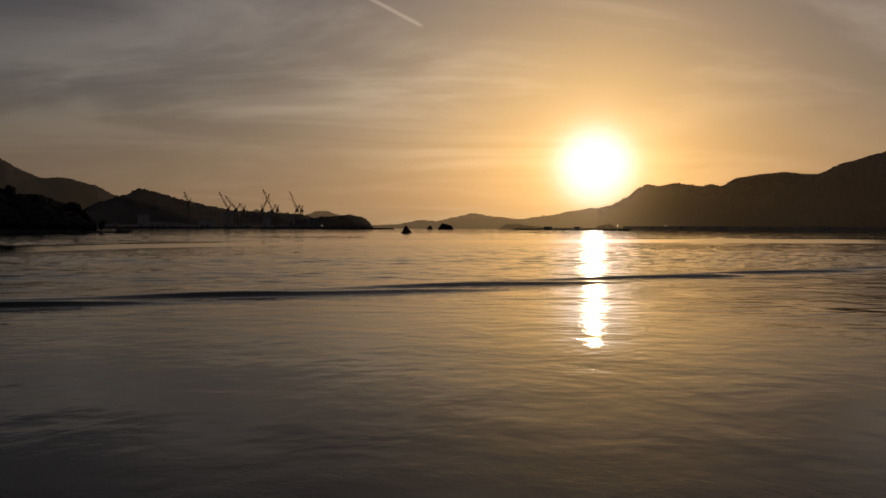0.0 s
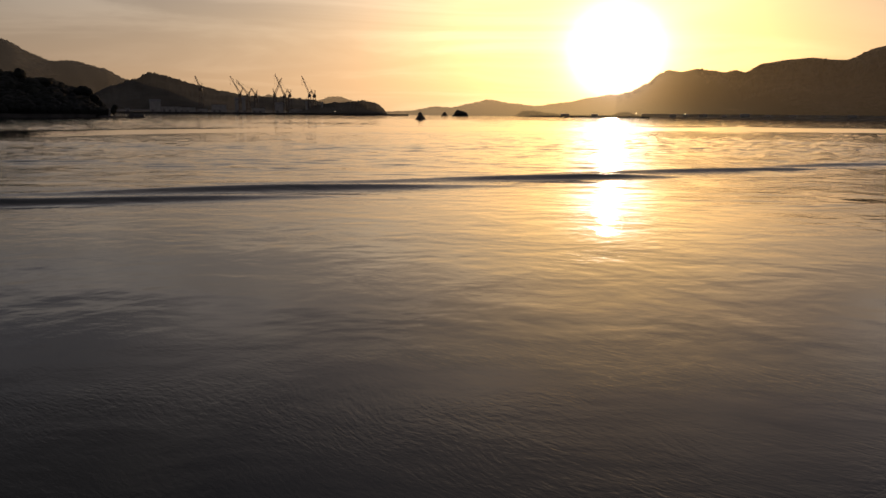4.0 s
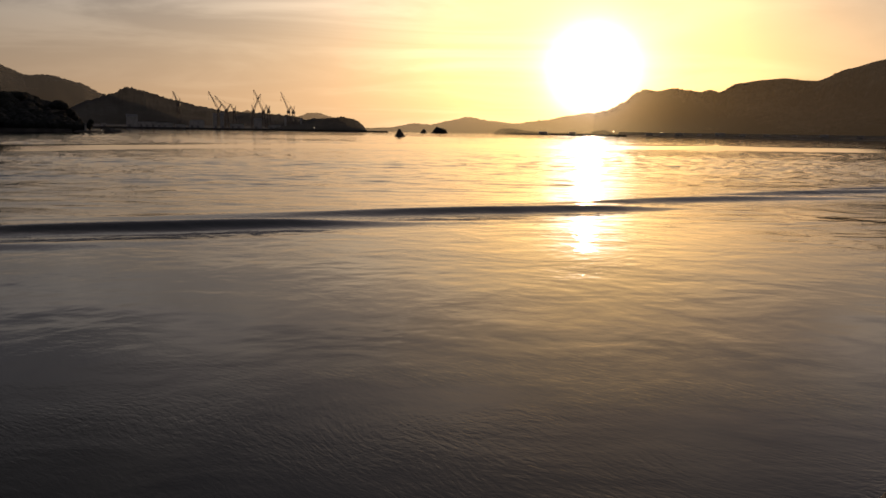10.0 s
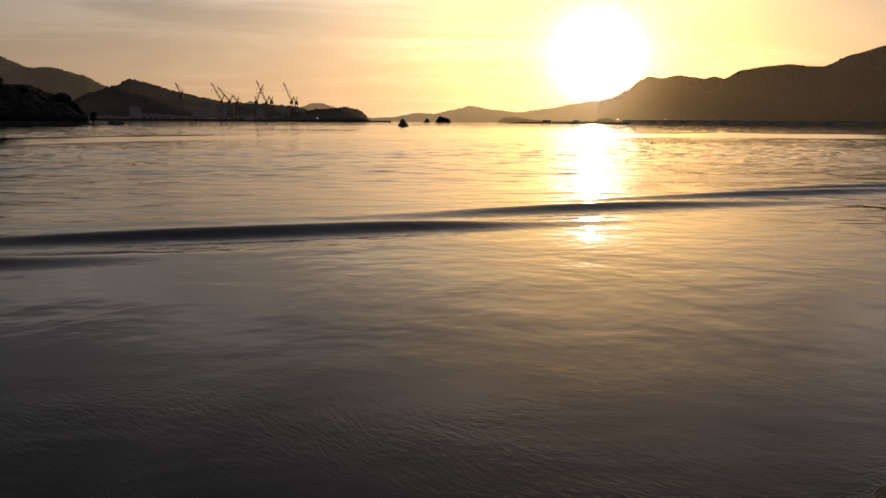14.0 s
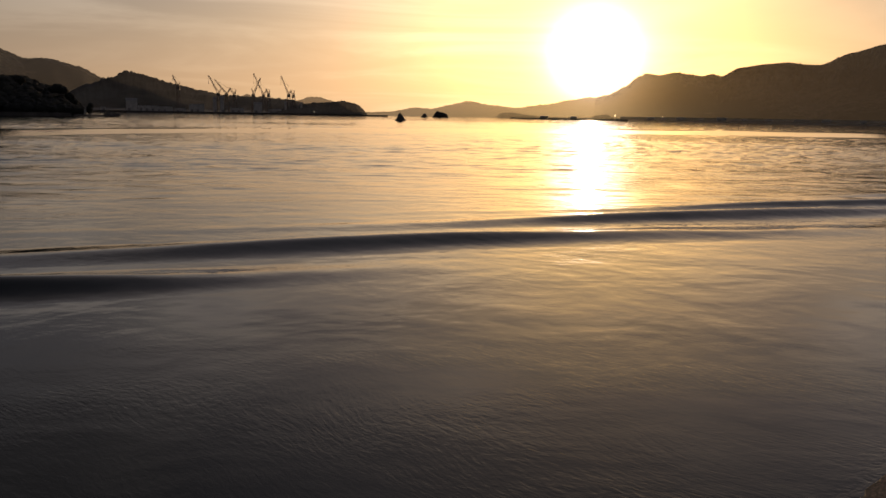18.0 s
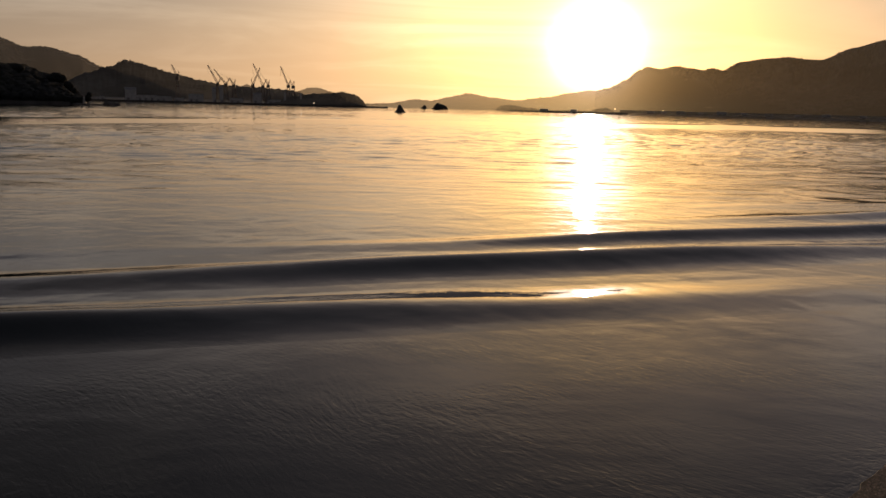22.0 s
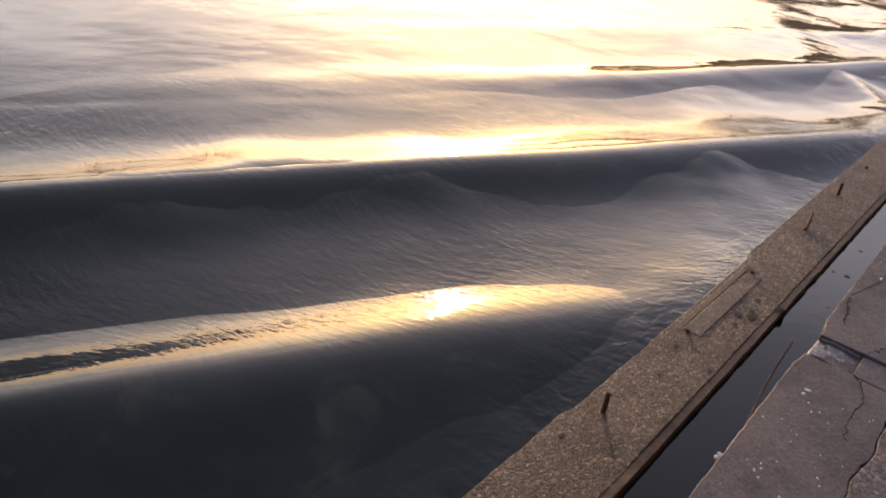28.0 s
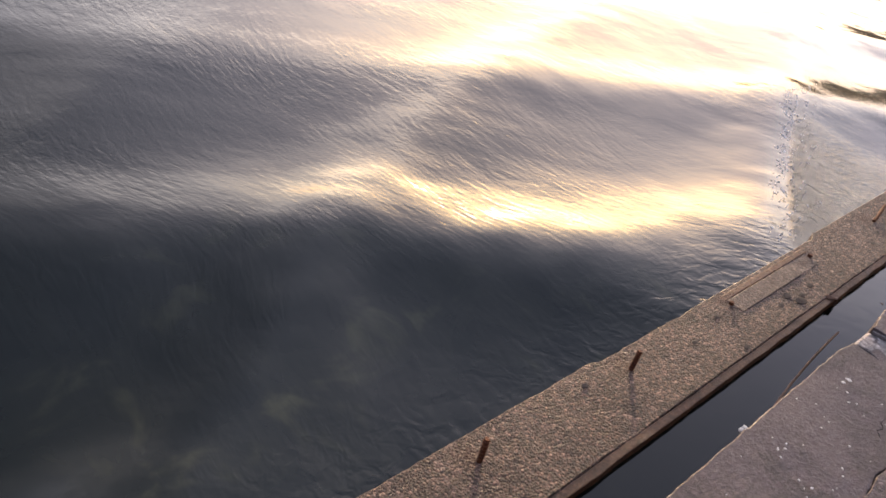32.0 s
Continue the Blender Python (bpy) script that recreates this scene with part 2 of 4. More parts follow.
def concrete(name, a, b, stain, pebble=0.5, scale=1.0, rusty=False):
    mat, g = material(name)
    pos = g.n("ShaderNodeNewGeometry").outputs["Position"]
    big = g.noise(pos, 1.7 * scale, 5, 0.6, 0.4)
    mid = g.noise(pos, 9 * scale, 6, 0.7, 0.6)
    wear = g.noise(g.mapped(pos, (1, 1, 1), (0, 0, radians(38))), 3.6 * scale, 6, 0.68, 1.2)
    vor = g.n("ShaderNodeTexVoronoi", {"Vector": pos, "Scale": 120.0 * scale, "Randomness": 1.0}).outputs
    vor2 = g.n("ShaderNodeTexVoronoi", {"Vector": pos, "Scale": 62.0 * scale}).outputs
    grit = g.noise(pos, 160 * scale, 4, 0.75)
    col = g.mix(g.ramp(big, [(0.35, 0.0), (0.68, 1.0)]), a, b)
    col = g.mix(g.ramp(mid, [(0.48, 0.0), (0.70, 0.85)]), col, stain)
    col = g.mix(g.ramp(wear, [(0.5, 0.0), (0.66, 0.8)]), col, tuple(0.6 * q + 0.35 * p for p, q in zip(a, stain)))
    speck = g.ramp(g.n("ShaderNodeSeparateColor", {0: vor[1]}).outputs[0], [(0.1, 0.35), (0.55, 0.85), (0.82, 1.2), (1.0, 3.0)], "LINEAR")
    stones = g.ramp(g.n("ShaderNodeSeparateColor", {0: vor2[1]}).outputs[1], [(0.0, 0.6), (1.0, 1.5)], "LINEAR")
    col = g.mix(pebble, col, g.mix(1.0, g.mix(1.0, col, speck, "MULTIPLY"), stones, "MULTIPLY"))
    if rusty:
        # rust that has run from the steel bars set along the kerb
        along = g.m("WRAP", g.m("SUBTRACT", g.v("DOT_PRODUCT", pos, (0.7844, 0.6202, 0.0)), 1.2732 + 0.345), 0.386, -0.386)
        across = g.m("ADD", g.v("DOT_PRODUCT", pos, (0.6202, -0.7844, 0.0)), 1.4409 - 0.05)
        far = g.m("ADD", g.m("POWER", g.m("DIVIDE", along, 0.055), 2.0), g.m("POWER", g.m("DIVIDE", across, 0.045), 2.0))
        run = g.m("MULTIPLY", g.m("EXPONENT", g.m("MULTIPLY", far, -1.0)), g.ramp(g.noise(pos, 42, 4, 0.6), [(0.3, 0.1), (0.6, 1.0)]))
        col = g.mix(run, col, (0.042, 0.014, 0.007))
    h = g.m("ADD", g.m("MULTIPLY", g.m("SUBTRACT", 1.0, vor[0]), 0.8 * pebble), g.m("ADD", g.m("MULTIPLY", grit, 0.6), g.m("MULTIPLY", mid, 1.0)))
    finish(g, col, g.ramp(grit, [(0.3, 0.9), (0.7, 0.5)]), h, 0.006, 0.8)
    return mat


def rust(name):
    mat, g = material(name)
    pos = g.n("ShaderNodeNewGeometry").outputs["Position"]
    n1 = g.noise(pos, 60, 5, 0.65)
    col = g.ramp(n1, [(0.3, (0.035, 0.014, 0.008)), (0.55, (0.12, 0.042, 0.016)), (0.8, (0.22, 0.09, 0.035))])
    finish(g, col, 0.85, g.noise(pos, 220, 4, 0.7), 0.003, 1.0, Metallic=0.15)
    return mat


def plain(name, a, b, scale, rough=0.8, bump=0.02, metal=0.0):
    mat, g = material(name)
    pos = g.n("ShaderNodeNewGeometry").outputs["Position"]
    n1 = g.noise(pos, scale, 5, 0.6)
    finish(g, g.ramp(n1, [(0.3, a), (0.7, b)]), rough, g.noise(pos, scale * 4, 4, 0.65), bump, 0.8, Metallic=metal)
    return mat


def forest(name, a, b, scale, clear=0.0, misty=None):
    """Wooded slope; haze on far ones is put in as transparency to the sky behind; misty: how much at the western end.
    """
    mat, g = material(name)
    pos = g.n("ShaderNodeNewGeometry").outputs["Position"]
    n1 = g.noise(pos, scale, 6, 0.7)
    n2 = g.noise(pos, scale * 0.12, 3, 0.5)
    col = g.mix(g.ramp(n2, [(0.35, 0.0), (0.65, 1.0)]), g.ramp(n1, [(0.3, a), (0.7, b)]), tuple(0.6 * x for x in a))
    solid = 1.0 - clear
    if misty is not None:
        # haze put into the alpha: most near the sun's bearing, thinning eastward
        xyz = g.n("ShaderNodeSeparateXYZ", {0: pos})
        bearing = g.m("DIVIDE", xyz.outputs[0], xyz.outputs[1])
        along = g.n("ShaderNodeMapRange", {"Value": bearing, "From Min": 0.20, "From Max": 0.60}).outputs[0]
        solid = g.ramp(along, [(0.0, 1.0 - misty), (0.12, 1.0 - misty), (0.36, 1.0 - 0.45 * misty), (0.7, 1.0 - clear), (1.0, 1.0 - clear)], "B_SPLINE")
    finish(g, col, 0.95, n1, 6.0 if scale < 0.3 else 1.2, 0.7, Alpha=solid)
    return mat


SEA = water_material("sea_water")
KERB_SEA = water_material("kerb_water", 1.0, 0.65, True)
SLICK = water_material("slick_water", 0.08)
GUTTER = water_material("still_water", 0.06, 0.25)
KERB = concrete("aged_kerb_concrete", (0.090, 0.060, 0.046), (0.060, 0.038, 0.029), (0.036, 0.022, 0.015), 1.0, 1.0, True)
KERB_SIDE = concrete("stained_kerb_side", (0.14, 0.076, 0.042), (0.09, 0.05, 0.028), (0.038, 0.022, 0.013), 0.25)
PATCH = concrete("smooth_mortar", (0.122, 0.091, 0.072), (0.090, 0.064, 0.050), (0.05, 0.033, 0.024), 0.45)
SLAB = concrete("quay_concrete", (0.086, 0.066, 0.066), (0.060, 0.045, 0.045), (0.036, 0.027, 0.027), 0.1, 0.7)
SLAB_NEW = concrete("rough_quay_concrete", (0.106, 0.082, 0.08), (0.079, 0.060, 0.059), (0.051, 0.038, 0.037), 0.6)
CRUMBLE = concrete("crumbled_mortar", (0.24, 0.22, 0.21), (0.17, 0.15, 0.145), (0.07, 0.058, 0.054), 0.5)
CRUMBLE_DARK = concrete("grey_joint_edge", (0.10, 0.085, 0.085), (0.07, 0.058, 0.058), (0.04, 0.032, 0.032), 0.2)
RUST = rust("rusted_steel")
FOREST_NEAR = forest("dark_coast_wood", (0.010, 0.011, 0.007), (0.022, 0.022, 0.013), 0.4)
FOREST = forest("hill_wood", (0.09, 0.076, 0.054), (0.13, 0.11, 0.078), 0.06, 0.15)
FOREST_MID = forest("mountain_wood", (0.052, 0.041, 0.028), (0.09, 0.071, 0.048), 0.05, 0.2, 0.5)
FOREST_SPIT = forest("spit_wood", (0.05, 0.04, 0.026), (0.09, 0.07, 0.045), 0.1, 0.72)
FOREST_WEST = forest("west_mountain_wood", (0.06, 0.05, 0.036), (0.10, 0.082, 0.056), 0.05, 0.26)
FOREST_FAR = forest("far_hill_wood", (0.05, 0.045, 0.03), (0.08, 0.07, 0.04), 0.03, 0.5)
ROCK = plain("shore_rock", (0.04, 0.034, 0.028), (0.10, 0.085, 0.07), 1.5, 0.85, 0.2)
# the far wall gets its haze from the same transparency
HAZY_WALL = forest("far_quay_wall", (0.06, 0.05, 0.04), (0.10, 0.085, 0.07), 0.3, 0.35)
STEEL = plain("crane_paint", (0.10, 0.075, 0.06), (0.17, 0.13, 0.10), 0.5, 0.6, 0.01)
WALLS = plain("pale_shed_cladding", (0.34, 0.31, 0.27), (0.5, 0.46, 0.42), 0.2, 0.7, 0.01)
ROOF = plain("grey_shed_roof", (0.15, 0.14, 0.13), (0.22, 0.2, 0.19), 0.2, 0.7, 0.01)
DARK_WALL = plain("dark_quay_wall", (0.05, 0.045, 0.04), (0.09, 0.08, 0.07), 0.3, 0.9, 0.05)


# ---- mesh helpers ----
def part(name, bm, mat, parent=None, label="", smooth=False):
    me = bpy.data.meshes.new(name)
    bm.to_mesh(me)
    bm.free()
    me.materials.append(mat)
    if smooth:
        me.polygons.foreach_set("use_smooth", [True] * len(me.polygons))
    ob = new(name, me)
    if parent is not None:
        ob.parent = parent
    if label:
        tagged(ob, label)
    return ob


def sheet(name, xs, ys, height, mat, parent=None, smooth=True):
    """A grid mesh: height(x, y) gives the vertex."""
    verts = [height(x, y) for y in ys for x in xs]
    w = len(xs)
    faces = [(j * w + i, j * w + i + 1, (j + 1) * w + i + 1, (j + 1) * w + i) for j in range(len(ys) - 1) for i in range(w - 1)]
    me = bpy.data.meshes.new(name)
    me.from_pydata(verts, [], faces)
    me.materials.append(mat)
    me.polygons.foreach_set("use_smooth", [smooth] * len(me.polygons))
    ob = new(name, me)
    ob.parent = parent
    return ob


def steps(a, b, n):
    return [a + (b - a) * i / n for i in range(n + 1)]


def box(bm, size, at=(0, 0, 0), turn=None, bevel=0.0):
    m = Matrix.Translation(at) @ (turn.to_4x4() if turn is not None else Matrix.Identity(4)) @ Matrix.Diagonal((*size, 1))
    r = bmesh.ops.create_cube(bm, size=1.0, matrix=m)
    if bevel:
        bmesh.ops.bevel(bm, geom=list({e for v in r["verts"] for e in v.link_edges}), offset=bevel, segments=2, affect="EDGES")
    return r["verts"]


def rod(bm, a, b, r1, r2=None, sides=8):
    a, b = Vector(a), Vector(b)
    d = b - a
    m = Matrix.Translation((a + b) / 2) @ d.to_track_quat("Z", "Y").to_matrix().to_4x4()
    return bmesh.ops.create_cone(bm, cap_ends=True, segments=sides, radius1=r1, radius2=r2 if r2 is not None else r1, depth=d.length, matrix=m)["verts"]


# ---- the sea ----
SEA_Z = -0.11


def near_far(a, b, n):
    return [a * (b / a) ** (i / n) for i in range(n + 1)]


edges = near_far(0.5, 4900, 60)
line = [-e for e in reversed(edges)] + [0] + edges
sea = sheet("water", line, line, lambda x, y: (x, y, SEA_Z), SEA)
tagged(sea, "calm evening sea with fine ripples and golden reflections", "sea", kind="structure")

EYE_Z = PATH[0][1].translation.z


def chop(az, k):
    """Small steep wavelets further out, as real relief."""
    d = 13.0 * (420.0 / 13.0) ** k
    p = polar(az, d)
    amp = min(1.0, max(0.0, (d - 13.0) / 22.0)) * min(1.0, (1.0 - k) / 0.12)
    gust = 0.55 + 0.75 * noise.noise(Vector((p.x * 0.02, p.y * 0.07, 4)))
    h = noise.noise(Vector((p.x * 0.5 + p.y * 0.06, p.y * 1.25, 1))) + 0.6 * noise.noise(Vector((p.x * 0.8, p.y * 2.1 - p.x * 0.2, 7)))
    h += 1.2 * noise.noise(Vector((p.x * 0.09, p.y * 0.33, 11)))
    gust *= 1.0 - 0.92 * math.exp(-(((d - 109 - 1.1 * az) / 11.0) ** 4))
    return (p.x, p.y, SEA_Z - 0.02 + amp * (0.06 + (0.062 + 0.028 * min(1.0, d / 90)) * gust * h))


chop_sheet = sheet("water_chop", steps(-42, 58, 400), steps(0, 1, 560), chop, SEA)
tagged(chop_sheet, "open water roughened by small wavelets", "sea", kind="structure")


# ---- hills and far shore ----
def ridge(az, tops):
    """Skyline angle in degrees over the horizon, eased from summit to saddle."""
    for (a0, h0), (a1, h1) in zip(tops, tops[1:]):
        if az <= a1:
            f = min(1.0, max(0.0, (az - a0) / (a1 - a0)))
            e = f * f * (3 - 2 * f)
            return h0 + (h1 - h0) * (0.55 * e + 0.45 * f)
    return tops[-1][1]


def hill(name, label, near, far, tops, mat, rough=0.02, seed=0.0, rows=18, per=13, kind="structure"):
    az0, az1 = tops[0][0], tops[-1][0]
    xs, ys = steps(az0, az1, max(12, int((az1 - az0) * per))), steps(0.0, 1.0, rows)

    def vert(az, f):
        d = near + (far - near) * f
        crest = near + (far - near) * 0.62
        top = crest * math.tan(radians(ridge(az, tops))) + EYE_Z
        q = Vector((az * 0.5, f * 1.5, seed))
        spur = noise.fractal(q, 1.0, 2.0, 4)
        fine = noise.fractal(Vector((az * 6.0, f * 14, seed)), 0.7, 2.0, 4)
        if f <= 0.62:
            s = f / 0.62
            z = top * (s ** 0.8) * (1 + 0.16 * spur * s * (1 - s) * 4) + crest * 0.0011 * fine * s * (rough / 0.02)
        else:
            z = top * (1 - ((f - 0.62) / 0.38) ** 2)
        p = polar(az, d)
        return (p.x, p.y, -3.0 if f in (0.0, 1.0) else max(z, -3.0))

    ob = sheet(name, xs, ys, vert, mat)
    return tagged(ob, label, "hill", kind=kind)


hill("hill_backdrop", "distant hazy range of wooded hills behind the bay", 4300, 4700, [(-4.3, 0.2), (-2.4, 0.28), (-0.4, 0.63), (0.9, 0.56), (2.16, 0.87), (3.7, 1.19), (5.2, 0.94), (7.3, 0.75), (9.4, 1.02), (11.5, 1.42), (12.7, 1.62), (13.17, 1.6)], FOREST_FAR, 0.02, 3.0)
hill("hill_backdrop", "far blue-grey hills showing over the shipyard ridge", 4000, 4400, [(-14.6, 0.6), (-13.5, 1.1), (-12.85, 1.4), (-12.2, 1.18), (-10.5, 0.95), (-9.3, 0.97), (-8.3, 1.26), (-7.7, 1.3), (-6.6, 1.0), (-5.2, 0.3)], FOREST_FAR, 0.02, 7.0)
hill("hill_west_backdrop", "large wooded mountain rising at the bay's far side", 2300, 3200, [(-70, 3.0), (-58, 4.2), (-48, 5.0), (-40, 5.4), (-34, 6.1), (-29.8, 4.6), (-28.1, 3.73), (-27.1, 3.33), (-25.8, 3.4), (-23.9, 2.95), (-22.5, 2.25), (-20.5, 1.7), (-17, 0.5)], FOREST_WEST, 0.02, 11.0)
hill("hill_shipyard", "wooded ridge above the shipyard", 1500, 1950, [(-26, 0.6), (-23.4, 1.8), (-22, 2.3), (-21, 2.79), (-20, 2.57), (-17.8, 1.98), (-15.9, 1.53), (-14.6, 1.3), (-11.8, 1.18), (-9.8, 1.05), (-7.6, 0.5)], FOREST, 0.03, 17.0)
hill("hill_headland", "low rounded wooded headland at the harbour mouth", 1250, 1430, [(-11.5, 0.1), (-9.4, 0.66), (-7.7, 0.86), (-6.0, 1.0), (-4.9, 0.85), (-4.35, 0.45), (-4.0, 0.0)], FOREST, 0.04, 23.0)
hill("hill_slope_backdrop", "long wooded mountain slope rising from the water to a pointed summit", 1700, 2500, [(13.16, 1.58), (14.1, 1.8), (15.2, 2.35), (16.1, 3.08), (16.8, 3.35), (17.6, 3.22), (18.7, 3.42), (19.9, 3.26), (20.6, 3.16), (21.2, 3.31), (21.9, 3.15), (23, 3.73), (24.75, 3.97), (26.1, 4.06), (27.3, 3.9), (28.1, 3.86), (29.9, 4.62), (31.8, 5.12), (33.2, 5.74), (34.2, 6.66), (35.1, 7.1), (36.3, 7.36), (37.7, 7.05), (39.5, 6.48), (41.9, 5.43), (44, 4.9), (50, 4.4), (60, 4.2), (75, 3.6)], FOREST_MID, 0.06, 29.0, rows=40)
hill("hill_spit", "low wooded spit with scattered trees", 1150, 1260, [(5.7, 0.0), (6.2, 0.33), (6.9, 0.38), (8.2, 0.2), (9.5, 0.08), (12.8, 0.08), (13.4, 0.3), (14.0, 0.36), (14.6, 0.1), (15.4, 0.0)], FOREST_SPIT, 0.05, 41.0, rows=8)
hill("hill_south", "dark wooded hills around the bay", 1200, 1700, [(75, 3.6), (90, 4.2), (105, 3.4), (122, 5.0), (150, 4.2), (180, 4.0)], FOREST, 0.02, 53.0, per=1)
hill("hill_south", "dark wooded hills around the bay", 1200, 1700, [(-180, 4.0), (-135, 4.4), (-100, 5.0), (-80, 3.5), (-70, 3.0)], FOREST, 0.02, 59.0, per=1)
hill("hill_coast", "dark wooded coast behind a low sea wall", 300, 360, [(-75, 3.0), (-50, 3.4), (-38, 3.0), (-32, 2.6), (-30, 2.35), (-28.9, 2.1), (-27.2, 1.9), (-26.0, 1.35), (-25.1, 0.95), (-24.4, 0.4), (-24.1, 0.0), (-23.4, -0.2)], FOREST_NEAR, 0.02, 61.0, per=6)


def lump(bm, at, r, squash, seed):
    """A leafy clump: a rough ball with an uneven outline."""
    verts = bmesh.ops.create_icosphere(bm, subdivisions=2, radius=1.0)["verts"]
    for v in verts:
        k = 1 + 0.34 * noise.noise(v.co * 1.7 + Vector((seed, 0, 0))) + 0.22 * noise.noise(v.co * 4.3 + Vector((0, seed, 0)))
        v.co = Vector((v.co.x * r * k, v.co.y * r * k, v.co.z * r * squash * k)) + Vector(at)


def canopy(label, spots):
    bm = bmesh.new()
    for i, (at, r) in enumerate(spots):
        lump(bm, at, r, 0.85, i * 1.37)
    return tagged(part("tree_canopy", bm, FOREST_NEAR), label, "trees", kind="stuff")


rnd = random.Random(5)
coast_tops = [(-60, 3.4), (-38, 3.2), (-32, 2.75), (-30, 2.4), (-28.9, 2.15), (-27.2, 1.95), (-26.0, 1.45), (-25.1, 1.05), (-24.4, 0.45), (-24.15, 0.1)]
spots = []
for i in range(720):
    az = -24.2 - 14 * rnd.random() ** 1.2
    f = rnd.uniform(0.02, 0.66)
    d = 300 + 60 * f
    z = d * math.tan(radians(ridge(az, coast_tops))) * min(1, f / 0.62) ** 0.8 + 1.5
    p = polar(az, d, z)
    spots.append((p, rnd.uniform(1.2, 2.5)))
for az, el, r in ((-25.3, 1.25, 2.0), (-25.0, 1.15, 1.8), (-25.6, 1.2, 1.8), (-24.6, 0.75, 1.7), (-24.35, 0.4, 1.5), (-27.5, 1.75, 2.0), (-29, 2.25, 2.2)):
    spots.append((polar(az, 318, EYE_Z + 318 * math.tan(radians(el + 0.15))), r))
canopy("dense dark evergreen trees along the shore", spots)


def shore_wall(name, label, az0, az1, d0, d1, height, depth, mat, n=24):
    """A low sea wall along the shore, from one bearing to another."""
    bm = bmesh.new()
    prev = None
    for i in range(n + 1):
        f = i / n
        az, d = az0 + (az1 - az0) * f, d0 + (d1 - d0) * f
        wob = height * (0.06 * noise.noise(Vector((az * 3, 0, 5))))
        ring = [bm.verts.new(polar(az, d + k, z)) for k, z in ((0, -1), (0.05, height + wob), (depth, height + wob), (depth, -1))]
        if prev:
            for k in range(3):
                bm.faces.new((prev[k], ring[k], ring[k + 1], prev[k + 1]))
        else:
            bm.faces.new(ring)
        prev = ring
    bm.faces.new(list(reversed(prev)))
    bmesh.ops.recalc_face_normals(bm, faces=bm.faces[:])
    return tagged(part(name, bm, mat), label, "sea wall", kind="structure")


shore_wall("sea_wall", "low pale concrete sea wall below the trees", -60, -24.6, 297, 297, 1.1, 3.0, DARK_WALL, 60)
shore_wall("sea_wall", "long dark quay wall of the shipyard", -26, -4.0, 1290, 1245, 2.6, 12, DARK_WALL, 60)
shore_wall("breakwater", "thin low breakwater at the harbour mouth", -4.05, -2.45, 1245, 1235, 2.4, 6, DARK_WALL, 12)
shore_wall("sea_wall", "low quay wall along the spit", 6.8, 15.6, 1140, 1140, 2.4, 6, HAZY_WALL, 30)
shore_wall("sea_wall", "sea wall along the foot of the mountain", 15, 60, 1250, 900, 1.5, 8, WALLS, 60)


def shore_flat(name, label, az0, az1, d0, d1, far, mat):
    ob = sheet(name, steps(0, 1, 40), [0.0, 0.3, 1.0], lambda f, g: tuple(polar(az0 + (az1 - az0) * f, (d0 + (d1 - d0) * f) + g * (far - (d0 + (d1 - d0) * f)), 2.2 + g * 6)), mat)
    return tagged(ob, label, "land", kind="structure")


shore_flat("ground", "flat shipyard land behind the quay wall", -26, -4.2, 1292, 1248, 1560, DARK_WALL)
shore_flat("ground", "narrow coastal flat below the mountain", 15, 60, 1254, 904, 1600, FOREST)


# ---- rocks and islets ----
def rock(name, label, az, d, width, height, seed, peaky=1.0, mat=None, depth=None, z0=-1.0, cat="rock"):
    bm = bmesh.new()
    verts = bmesh.ops.create_icosphere(bm, subdivisions=4, radius=1.0)["verts"]
    turn = Matrix.Rotation(radians(-az), 3, "Z")
    for v in verts:
        c = v.co.copy()
        k = 1 + 0.20 * noise.fractal(c * 1.6 + Vector((seed, 0, 0)), 0.9, 2.0, 4)
        up = max(0.0, c.z)
        side = (1 - up) ** (0.5 * peaky) if up > 0 else 1.0
        side = max(side, 0.03)
        h = up * height * (0.85 + 0.3 * noise.noise(c * 2.1 + Vector((0, seed, 0)))) if up > 0 else c.z * 1.5
        flat = math.hypot(c.x, c.y) or 1e-6
        r = side * k
        v.co = turn @ Vector((c.x / flat * r * width / 2, c.y / flat * r * (depth or width) / 2, h))
    ob = part(name, bm, mat or ROCK, None, "", False)
    ob.location = polar(az, d, SEA_Z)
    return tagged(ob, label, cat)


islet = rock("rock_islet", "small dark pointed rock islet in the bay", -1.53, 318, 4.6, 3.6, 2.0, 1.5)
rock("rock_islet", "tiny wooded rock islet", 0.3, 1300, 11, 8.0, 5.0, 1.0)
rock("rock_islet", "low domed islet covered with dark trees", 1.53, 1300, 28, 11.0, 9.0, 0.55, FOREST_NEAR)
for az, d, w, h, sd in ((-23.6, 300, 5.5, 0.75, 1.0), (-23.1, 299, 4.2, 0.65, 2.2), (-22.75, 298, 3.4, 0.6, 3.3), (-22.25, 296, 4.4, 2.0, 4.1), (-21.75, 297, 3.4, 1.6, 5.6), (-24.1, 300, 5.0, 0.9, 6.3)):
    tagged(rock("shore_rock", "low wet dark shore rock off the headland", az, d, w, h, sd, 0.7), group="rocks off the headland")
bm = bmesh.new()
box(bm, (1.6, 1.6, 2.0), (0, 0, 1.0), None, 0.05)
hut = new("hut")
hut.location = polar(-23.75, 303, 0.4)
part("body", bm, WALLS, hut)
bm = bmesh.new()
box(bm, (1.9, 1.9, 0.15), (0, 0, 2.1), None, 0.03)
part("roof", bm, ROOF, hut)
tagged(hut, "small pale hut at the end of the sea wall", "hut")
bm = bmesh.new()
for i in range(5):
    lump(bm, (rnd.uniform(-0.5, 0.5), rnd.uniform(-0.5, 0.5), 1.6 + i * 0.5), 0.95, 0.9, i * 3.3)
